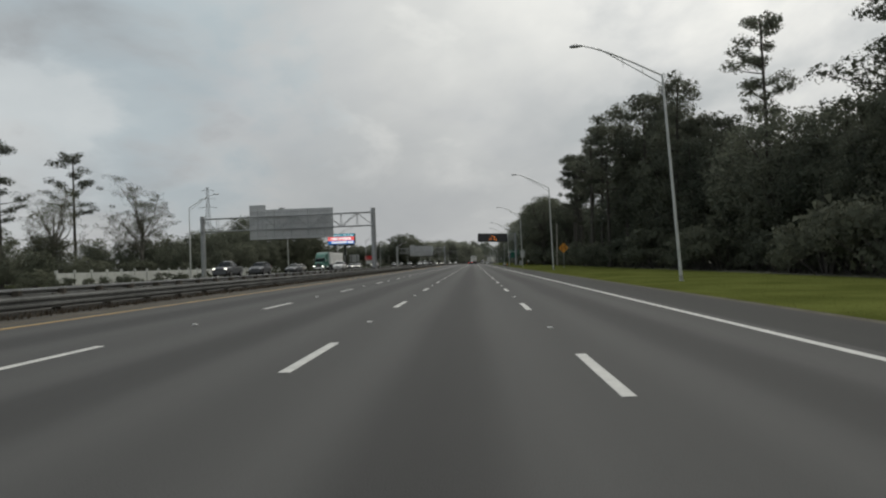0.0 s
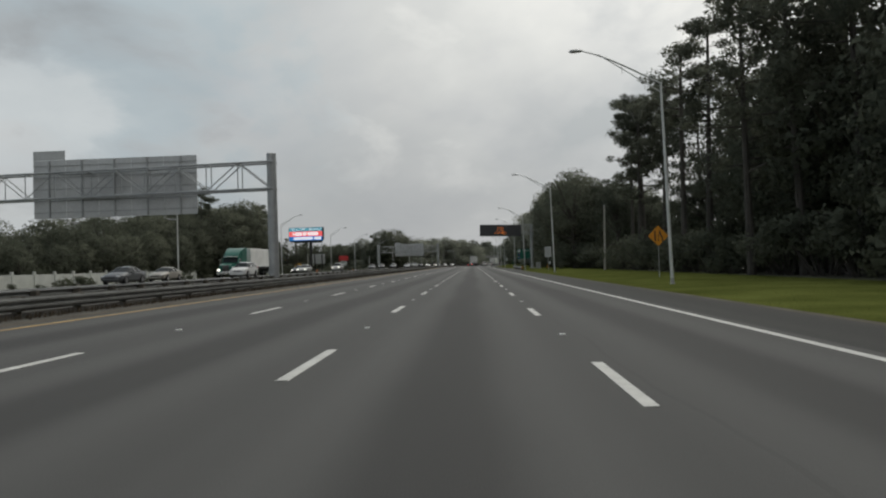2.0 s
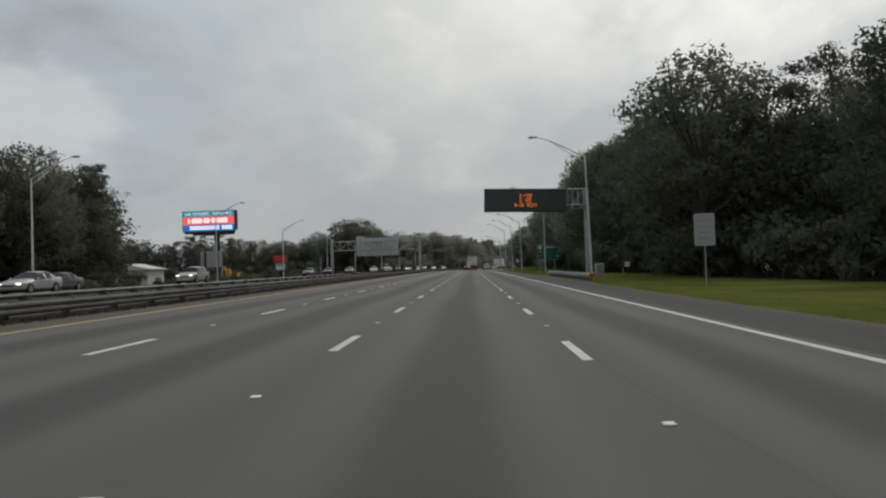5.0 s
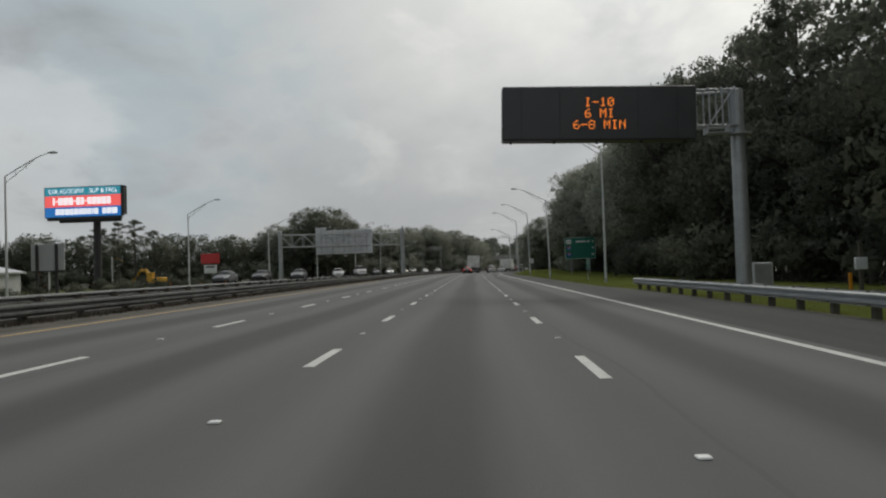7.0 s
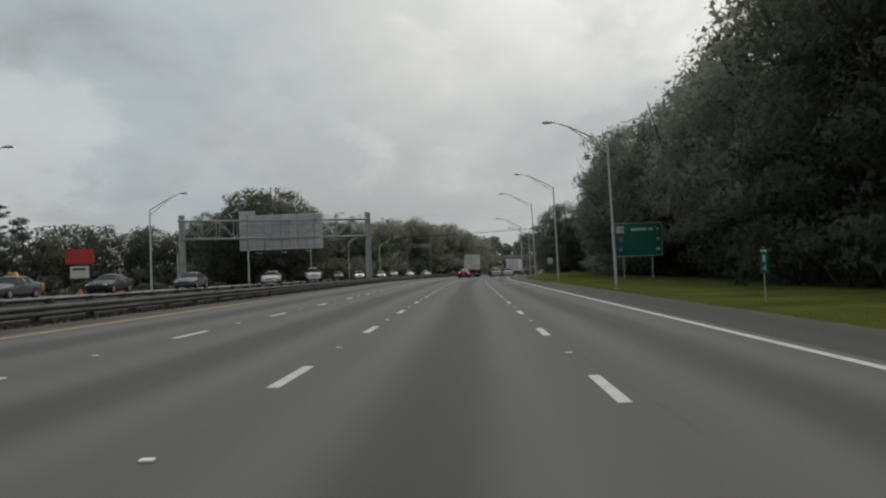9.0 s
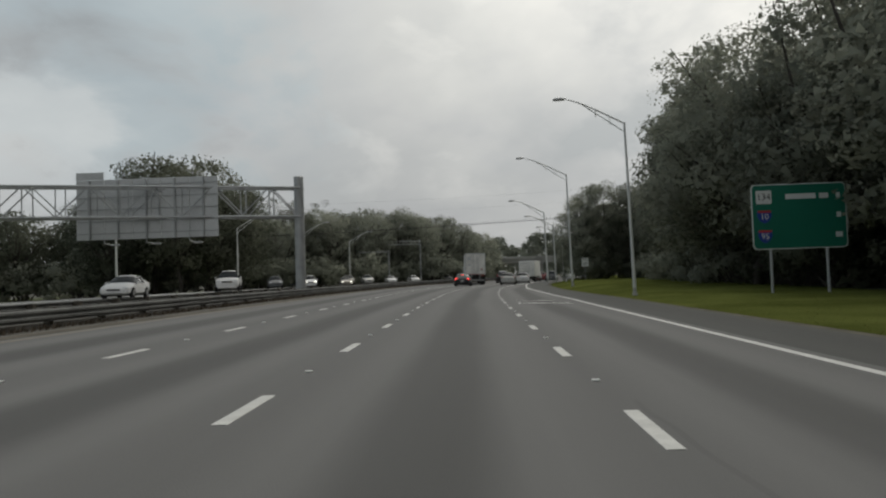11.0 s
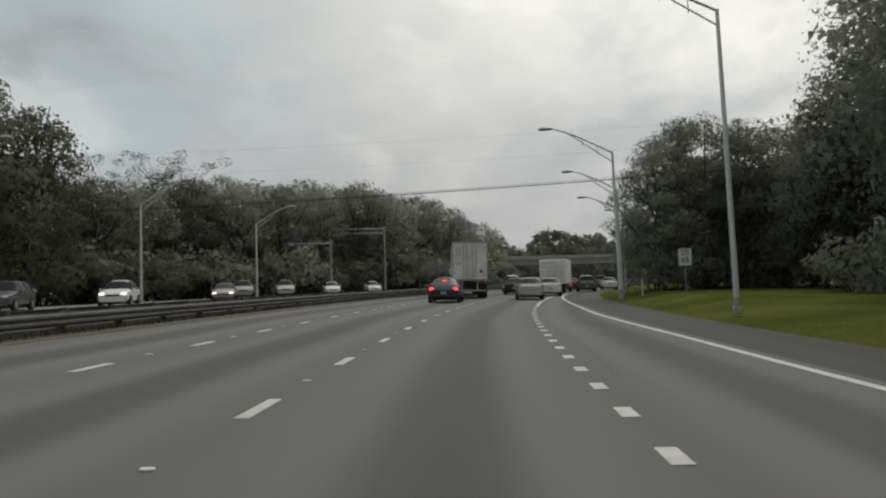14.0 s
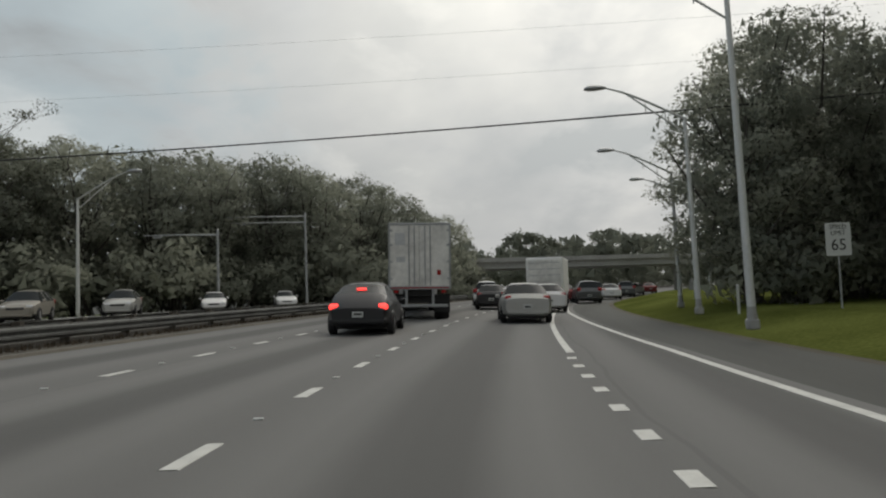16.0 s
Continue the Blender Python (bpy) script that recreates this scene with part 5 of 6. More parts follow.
def gantry(right, left, height, base, panel, chord, up_tab, post_r):
    """Two tubular posts, a box truss between them and sign panels seen from behind."""
    (xr, yr), (xl, yl) = right, left
    g = thing("sign_gantry", "grey steel gantry with large sign panels seen from behind", "sign gantry", group="sign gantries")
    for x, y, zz in ((xr, yr, height), (xl, yl, height - 0.2)):
        post = part("post", Shape().path([(x, y, base - 0.6), (x, y, zz)], [post_r, post_r * 0.92], 18), GALV, g)
        part("post_cap", Shape().tube((x, y, zz), (x, y, zz + 0.05), post_r, post_r * 0.8, 18), GALV, post)
        part("footing", Shape().tube((x, y, base - 0.6), (x, y, base + 0.3), post_r * 1.7, None, 18), CONCRETE, post)
    lo, hi = chord
    tubes = Shape()
    for z in chord:
        for dy in (-0.55, 0.55):
            tubes.tube((xr + 0.25, yr + dy, z), (xl - 0.25, yl + dy, z), 0.085, None, 8)
    part("truss_chord", tubes, GALV, g)
    n = 11
    for k in range(n + 1):
        u = k / n
        x, y = xr + (xl - xr) * u, yr + (yl - yr) * u
        web = Shape()
        for dy in (-0.55, 0.55):
            web.tube((x, y + dy, lo), (x, y + dy, hi), 0.045, None, 6)
            if k < n:
                x2, y2 = xr + (xl - xr) * (k + 1) / n, yr + (yl - yr) * (k + 1) / n
                a, b = (lo, hi) if k % 2 == 0 else (hi, lo)
                web.tube((x, y + dy, a), (x2, y2 + dy, b), 0.045, None, 6)
        for z in chord:
            web.tube((x, y - 0.55, z), (x, y + 0.55, z), 0.04, None, 6)
        part("truss_web", web, GALV, g)
    x0, x1, z0, z1 = panel
    yp = yr + (yl - yr) * ((x0 + x1) / 2 - xr) / (xl - xr) + 0.95
    n = 5
    board = None
    for k in range(n):
        a, b = x0 + (x1 - x0) * k / n, x0 + (x1 - x0) * (k + 1) / n
        p = part("sign_panel", Shape().box(((a + b) / 2, yp, (z0 + z1) / 2), (b - a - 0.03, 0.06, z1 - z0), 0.01), SIGNBACK, g, "bare aluminium panel back")
        board = board or p
        part("panel_stiffener", Shape().box(((a + b) / 2, yp - 0.10, (z0 + z1) / 2), (0.10, 0.14, z1 - z0 - 0.1), 0.01), GALV, p)
    for k in range(5):
        z = z0 + (z1 - z0) * (k + 0.5) / 5
        part("panel_rail", Shape().box(((x0 + x1) / 2, yp - 0.055, z), (x1 - x0, 0.05, 0.07), 0.005), GALV, g)
    tx0, tx1, tz = up_tab
    part("exit_tab", Shape().box(((tx0 + tx1) / 2, yp, z1 + tz / 2 + 0.02), (tx1 - tx0, 0.06, tz), 0.01), SIGNBACK, g)
    for k in range(3):
        x = x0 + (x1 - x0) * (0.2 + 0.3 * k)
        lamp = part("lamp_arm", Shape().path([(x, yp - 0.1, z0 + 0.1), (x, yp - 0.1, z0 - 0.25), (x, yp + 1.2, z0 - 0.3)], 0.03, 6), GALV, g)
        part("sign_lamp", Shape().box((x, yp + 1.3, z0 - 0.28), (0.6, 0.25, 0.12), 0.03), GALV, lamp)
    return g


gantry((-13.45, 110.5), (-42.1, 113.2), 10.35, 0.1, (-34.1, -20.3, 6.05, 10.9), (7.6, 9.7), (-34.1, -31.4, 0.75), 0.40)
gantry((-9.75, 295.8), (-29.2, 289.0), 8.55, 0.1, (-24.3, -14.6, 4.45, 8.5), (5.75, 7.75), (-24.3, -22.4, 0.5), 0.36)

# ---------------------------------------------------------------- billboards and boards
g = thing("billboard", "lit electronic billboard in teal, red and blue on a column", "billboard")
BX, BY, BZ = -47.6, 263.2, 11.55
part("column", Shape().path([(-46.4, 264.4, -0.8), (-46.4, 264.4, 9.6)], [0.48, 0.45], 16), UNDER, g)
part("screen_case", Shape().box((BX, BY + 0.35, BZ), (10.2, 0.6, 3.95), 0.05), UNDER, g)
walkway = part("walkway", Shape().box((BX + 0.2, BY + 0.1, BZ - 2.18), (9.6, 0.7, 0.36), 0.03), UNDER, g)
part("walkway_beam", Shape().box((BX + 0.9, BY + 0.2, BZ - 2.52), (8.0, 0.5, 0.3), 0.03), UNDER, walkway)
part("side_box", Shape().box((BX + 5.2, BY + 0.5, BZ + 0.1), (0.3, 0.9, 3.7), 0.03), UNDER, g)
for z, h, mats, lab in ((BZ + 1.36, 1.05, LEDTEAL, "teal lit band"), (BZ + 0.1, 1.45, LEDRED, "red lit band"), (BZ - 1.27, 1.27, LEDBLUE, "blue lit band")):
    part("screen_band", Shape().box((BX, BY + 0.03, z), (9.95, 0.04, h - 0.004)), mats, g, lab)
lettering("screen_text", "CAR ACCIDENT", 0.78, LEDWHITE, g, facing(BX - 2.15, BY - 0.01, BZ + 1.38), width=4.7)
lettering("screen_text", "SLIP & FALL", 0.78, LEDWHITE, g, facing(BX + 2.75, BY - 0.01, BZ + 1.38), width=3.7)
# the unread lines of the screen, a bar for each character
for z, tall, x0, widths in ((BZ + 0.1, 0.92, -3.95, (0.3, -0.3, 0.6, 0.6, 0.6, -0.3, 0.5, 0.45, -0.3, 0.5, 0.55, 0.6, 0.62, 0.5)), (BZ - 1.25, 0.74, -3.6, (0.55, 0.55, 0.55, 0.5, 0.58, 0.5, 0.5, 0.5, 0.2, 0.58, 0, 0.5, 0.6, 0.75))):
    x = x0
    for w in widths:
        if w:
            part("screen_bar", Shape().box((BX + x + abs(w) / 2, BY - 0.004, z), (abs(w) - 0.03, 0.012, tall if w > 0 else 0.2)), LEDWHITE, g)
        x += abs(w) + 0.07 if w else 0.45

g = thing("board_sign", "red and white board sign on two posts beyond the motorway", "board sign")
for dx in (-1.0, 1.0):
    part("post", Shape().box((-41.4 + dx, 290.4, 1.6), (0.22, 0.22, 4.6), 0.02), UNDER, g)
part("red_board", Shape().box((-41.4, 290.2, 4.35), (3.1, 0.25, 1.65), 0.03), REDBOARD, g)
white = part("white_board", Shape().box((-41.4, 290.2, 2.6), (2.1, 0.2, 1.35), 0.03), SIGNWHITE, g)
part("legend_bar", Shape().box((-41.4, 290.08, 2.95), (1.5, 0.02, 0.24)), SIGNBLACK, white)
g = thing("hoarding", "old pale grey hoarding seen from behind on dark posts", "billboard")
for dx in (-1.0, 0.95):
    part("post", Shape().box((-39.2 + dx, 241.95, 2.2), (0.24, 0.2, 5.6), 0.02), UNDER, g)
for k in range(3):
    part("board", Shape().box((-39.2 - 1.12 + 1.12 * k, 242.12, 3.75), (1.10, 0.1, 2.6), 0.01), SIGNGREY, g)
part("base_beam", Shape().box((-39.2, 242.25, 2.4), (3.3, 0.12, 0.14), 0.01), UNDER, g)

# pale panel fence beyond the other carriageway
g = thing("panel_fence", "long pale concrete panel fence with square posts behind weeds", "fence")
y = 84.0
while y < 182:
    part("fence_post", Shape().box((-49.2, y, 0.75), (0.3, 0.3, 2.3), 0.03), FENCE, g)
    part("fence_panel", Shape().box((-49.2, y + 2.0, 0.6), (0.1, 3.7, 1.9), 0.01), FENCE, g)
    y += 4.0

# low building, machines and barrels on the open ground
g = thing("shed", "low pale building with a shallow metal roof", "building")
part("wall", Shape().box((-62, 262, 1.0), (9, 7, 3.4), 0.02), FENCE, g)
part("roof", Shape().slab([(-67, 2.6), (-57, 2.6), (-57, 2.8), (-62, 3.9), (-67, 2.8)], 8.0, "xz", 258), ROOFWHITE, g)
part("door", Shape().box((-60, 258.47, 0.6), (2.4, 0.08, 2.4), 0.01), UNDER, g)


def digger(x, y, turn, mats, label, fold):
    """A tracked digger: undercarriage, house, cab, boom, stick and bucket."""
    g = thing("digger", label, "digger", pose(x, y, -0.45, 0, 0, turn), group="parked diggers")
    for s in (-1, 1):
        part("track", Shape().slab([(-1.9, 0.25), (-1.6, 0.0), (1.6, 0.0), (1.9, 0.25), (1.9, 0.6), (1.6, 0.85), (-1.6, 0.85), (-1.9, 0.6)], 0.5, "xz", s * 1.0 - 0.25), UNDER, g)
    part("house", Shape().box((-0.5, 0, 1.5), (2.8, 2.3, 1.1), 0.12), mats, g)
    cab = part("cab", Shape().box((0.6, 0.6, 2.2), (1.3, 1.0, 1.6), 0.1), mats, g)
    part("cab_window", Shape().box((1.27, 0.6, 2.4), (0.03, 0.8, 1.0), 0.01), CARGLASS, cab)
    knee = Vector((3.4, -0.2, 2.2 + 2.6 * fold))
    part("boom", Shape().path([(0.8, -0.2, 1.6), (2.2, -0.2, 2.6 + 2.0 * fold), knee], [0.32, 0.36, 0.2], 6), mats, g)
    tip = knee + Vector((2.0, 0, -2.6 + 0.6 * fold))
    part("stick", Shape().path([knee + Vector((-0.4, 0, 0.3)), tip], [0.22, 0.15], 6), mats, g)
    part("bucket", Shape().slab([(tip.x - 0.3, tip.z + 0.2), (tip.x + 0.4, tip.z + 0.1), (tip.x + 0.5, tip.z - 0.5), (tip.x - 0.1, tip.z - 0.8), (tip.x - 0.6, tip.z - 0.4)], 1.0, "xz", -0.7), UNDER, g)
    return g


digger(-72, 312, 10, DIGYELLOW, "yellow tracked digger with its boom raised", 1.5)
digger(-80, 306, 150, DIGORANGE, "orange tracked digger with a folded boom", 0.7)
digger(-59, 308, 170, DIGYELLOW, "yellow tracked digger with a low curved boom", 0.45)
for x, y in ((-41.5, 297), (-43.2, 299), (-47, 300), (-39.6, 296), (-53, 301)):
    g = thing("traffic_barrel", "orange plastic traffic barrel with a black base", "traffic barrel", pose(x, y, -0.4), group="traffic barrels")
    part("drum", Shape().path([(0, 0, 0.05), (0, 0, 0.4), (0, 0, 0.95), (0, 0, 1.05)], [0.30, 0.28, 0.23, 0.12], 12), BARRELORANGE, g)
    part("rubber_base", Shape().tube((0, 0, 0), (0, 0, 0.08), 0.4, 0.36, 12), RUBBER, g)

# lattice mast far off
g = thing("lattice_tower", "tall distant grey lattice power tower", "tower")
TX, TY, TH = -135.6, 359.3, 45.0
for sx in (-1, 1):
    for sy in (-1, 1):
        part("leg", Shape().path([(TX + sx * 2.6, TY + sy * 2.6, -1), (TX + sx * 0.9, TY + sy * 0.9, 30), (TX + sx * 0.4, TY + sy * 0.4, TH)], [0.16, 0.12, 0.08], 5), GALV, g)
for k in range(14):
    za, zb = k * 3.2, k * 3.2 + 3.2
    wa, wb = (float(np.interp(z, [0, 30, 45], [2.6, 0.9, 0.4])) for z in (za, zb))
    s = Shape()
    for sy in (-1, 1):
        s.tube((TX - wa, TY + sy * wa, za), (TX + wb, TY + sy * wb, zb), 0.06, None, 4).tube((TX + wa, TY + sy * wa, za), (TX - wb, TY + sy * wb, zb), 0.06, None, 4)
    part("lattice_brace", s, GALV, g)
for z, w in ((34, 5.0), (38.5, 4.4), (43, 3.6)):
    part("cross_arm", Shape().path([(TX - w, TY, z), (TX, TY, z + 0.8), (TX + w, TY, z)], 0.11, 5), GALV, g)

# ---------------------------------------------------------------- bridge over the road, cables
g = thing("overpass", "grey concrete road bridge on slim piers across the motorway", "bridge")
BRY, SKEW = 392.0, 0.12


def across(x, z, dy=0.0):
    return (x, BRY + SKEW * (x - 25) + dy, z)


part("girder", Shape().add([across(-30, 3.5, -4), across(110, 3.5, -4), across(110, 4.3, -4), across(-30, 4.3, -4), across(-30, 3.5, 4), across(110, 3.5, 4), across(110, 4.3, 4), across(-30, 4.3, 4)], [(0, 1, 2, 3), (5, 4, 7, 6), (0, 4, 5, 1), (3, 2, 6, 7), (0, 3, 7, 4), (1, 5, 6, 2)]), CONCRETE, g)
part("parapet", Shape().add([across(-30, 4.25, -4.4), across(110, 4.25, -4.4), across(110, 4.72, -4.4), across(-30, 4.72, -4.4), across(-30, 4.25, -4.1), across(110, 4.25, -4.1), across(110, 4.72, -4.1), across(-30, 4.72, -4.1)], [(0, 1, 2, 3), (5, 4, 7, 6), (0, 4, 5, 1), (3, 2, 6, 7), (0, 3, 7, 4), (1, 5, 6, 2)]), CONCRETE, g)
for x in (-8, 5, 16, 34, 44, 54):
    for dy in (-2.5, 2.5):
        part("pier", Shape().tube(across(x, -0.8, dy), across(x, 3.3, dy), 0.4, None, 12), CONCRETE, g)
    p0, p1 = across(x, 3.3, -3.4), across(x, 3.3, 3.4)
    part("pier_cap", Shape().box(((p0[0] + p1[0]) / 2, (p0[1] + p1[1]) / 2, 3.3), (0.9, 7.0, 0.5), 0.05), CONCRETE, g)
for x0, x1 in ((-34, -14), (66, 112)):
    part("abutment", Shape().add([across(x0, -1, -5), across(x1, -1, -5), across(x1 - (6 if x1 < 0 else -2), 3.6, -4), across(x0, 3.6, -4), across(x0, -1, 6), across(x1, -1, 6), across(x1 - (6 if x1 < 0 else -2), 3.6, 4), across(x0, 3.6, 4)], [(0, 1, 2, 3), (5, 4, 7, 6), (0, 4, 5, 1), (3, 2, 6, 7), (0, 3, 7, 4), (1, 5, 6, 2)]), CONCRETE, g)

for a, b, sag, r in (((-42, 340, 7.4), (27, 333.5, 8.6), 0.5, 0.030), ((-42, 341, 7.7), (27, 334.5, 8.9), 0.55, 0.012), ((-44, 338, 9.9), (30, 334, 10.6), 0.6, 0.003), ((-44, 336, 11.2), (30, 333, 11.9), 0.6, 0.003)):
    g = thing("overhead_cable", "thin dark overhead cable strung across the motorway", "cable", group="overhead cables")
    pts = [Vector(a).lerp(Vector(b), k / 24) - Vector((0, 0, sag * 4 * (k / 24) * (1 - k / 24))) for k in range(25)]
    part("wire", Shape().path(pts, r, 5), UNDER, g)
for x, y in ((-43, 338.5), (28, 334)):
    g = thing("utility_pole", "tall wooden utility pole among trees carrying cables", "utility pole", group="cable poles")
    part("pole", Shape().path([(x, y, -0.6), (x, y, 12.2)], [0.16, 0.11], 8), POSTWOOD, g)
    part("cross_arm", Shape().box((x, y, 11.2), (0.12, 5.5, 0.14), 0.01), POSTWOOD, g)

# ---------------------------------------------------------------- vehicles


def wheel_meshes(r, w):
    tyre = Shape()
    prof = [(-w / 2, r * 0.66), (-w / 2, r * 0.90), (-w * 0.36, r), (w * 0.36, r), (w / 2, r * 0.90), (w / 2, r * 0.66)]
    n = 20
    for k in range(n):
        a = 2 * math.pi * k / n
        tyre.v += [(x, q * math.cos(a), q * math.sin(a)) for x, q in prof]
    m = len(prof)
    for k in range(n):
        j = (k + 1) % n
        tyre.f += [(k * m + i, k * m + i + 1, j * m + i + 1, j * m + i) for i in range(m - 1)]
    tyre.slot = [0] * len(tyre.f)
    rim = Shape().tube((-w * 0.42, 0, 0), (w * 0.42, 0, 0), r * 0.66, None, 20).tube((-w * 0.47, 0, 0), (w * 0.47, 0, 0), r * 0.2, None, 10)
    for k in range(5):
        a = 2 * math.pi * k / 5
        rim.box((0, 0.40 * r * math.cos(a), 0.40 * r * math.sin(a)), (w * 0.9, r * 0.14, r * 0.5), 0.0, Matrix.Rotation(a - math.pi / 2, 3, "X"))
    return tyre.mesh("tyre", RUBBER), rim.mesh("rim", RIM)


WHEELS = {"car": (wheel_meshes(0.32, 0.21), 0.32), "suv": (wheel_meshes(0.36, 0.24), 0.36), "truck": (wheel_meshes(0.5, 0.28), 0.5), "dual": (wheel_meshes(0.5, 0.6), 0.5)}


def wheel(g, size, x, y):
    (tyre, rim), r = WHEELS[size]
    w = new("wheel")
    w.parent = g
    w.matrix_basis = pose(x, y, r)
    part("tyre", tyre, None, w)
    part("rim", rim, None, w)


# along the car from nose to tail: y, sill, belt, top, width; the kind of stretch that follows
BODIES = {
    "sedan": (0.91, "car", (1.42, -1.38), [(2.36, 0.36, 0.56, 0.60, 0.78, "b"), (2.22, 0.24, 0.66, 0.72, 0.93, "b"), (1.55, 0.20, 0.78, 0.86, 1.0, "b"), (0.95, 0.20, 0.86, 0.97, 1.0, "w"), (0.15, 0.20, 0.91, 1.38, 1.0, "s"), (-0.30, 0.20, 0.93, 1.45, 1.0, "p"), (-0.40, 0.20, 0.93, 1.45, 1.0, "s"),
              (-1.02, 0.20, 0.95, 1.40, 1.0, "r"), (-1.52, 0.20, 0.97, 1.04, 0.99, "b"), (-2.20, 0.26, 0.95, 1.03, 0.95, "b"), (-2.36, 0.34, 0.80, 0.88, 0.86, "b")]),
    "suv": (0.94, "suv", (1.42, -1.36), [(2.32, 0.42, 0.70, 0.74, 0.80, "b"), (2.18, 0.30, 0.84, 0.90, 0.94, "b"), (1.45, 0.25, 0.98, 1.04, 1.0, "b"), (1.05, 0.25, 1.02, 1.12, 1.0, "w"), (0.40, 0.25, 1.06, 1.62, 1.0, "s"), (-0.25, 0.25, 1.07, 1.70, 1.0, "p"), (-0.36, 0.25, 1.07, 1.70, 1.0, "s"),
            (-1.15, 0.25, 1.09, 1.69, 1.0, "p"), (-1.25, 0.25, 1.09, 1.68, 1.0, "s"), (-1.80, 0.25, 1.10, 1.62, 0.99, "r"), (-2.16, 0.28, 1.08, 1.14, 0.96, "b"), (-2.32, 0.40, 0.80, 0.86, 0.90, "b")]),
    "hatch": (0.92, "car", (1.30, -1.25), [(2.10, 0.36, 0.50, 0.54, 0.72, "b"), (1.96, 0.24, 0.62, 0.70, 0.90, "b"), (1.50, 0.20, 0.74, 0.88, 0.98, "b"), (0.95, 0.20, 0.84, 0.98, 1.0, "w"), (0.30, 0.20, 0.92, 1.38, 1.0, "s"), (-0.25, 0.20, 0.94, 1.48, 1.0, "p"), (-0.36, 0.20, 0.94, 1.48, 1.0, "s"),
             (-0.95, 0.20, 0.95, 1.42, 0.98, "r"), (-1.55, 0.20, 0.94, 1.16, 0.95, "b"), (-1.92, 0.24, 0.84, 0.93, 0.90, "b"), (-2.10, 0.34, 0.66, 0.74, 0.80, "b")]),
    "pickup": (0.98, "suv", (1.75, -1.70), [(2.80, 0.45, 0.78, 0.82, 0.82, "b"), (2.66, 0.34, 0.95, 1.02, 0.95, "b"), (1.70, 0.30, 1.06, 1.14, 1.0, "b"), (1.30, 0.30, 1.08, 1.18, 1.0, "w"), (0.72, 0.30, 1.12, 1.74, 1.0, "s"), (0.15, 0.30, 1.13, 1.82, 1.0, "p"), (0.05, 0.30, 1.13, 1.82, 1.0, "s"),
               (-0.62, 0.30, 1.14, 1.78, 1.0, "r"), (-0.82, 0.30, 1.15, 1.20, 1.0, "b"), (-2.70, 0.32, 1.14, 1.18, 1.0, "b"), (-2.82, 0.42, 1.08, 1.12, 0.97, "b")]),
}


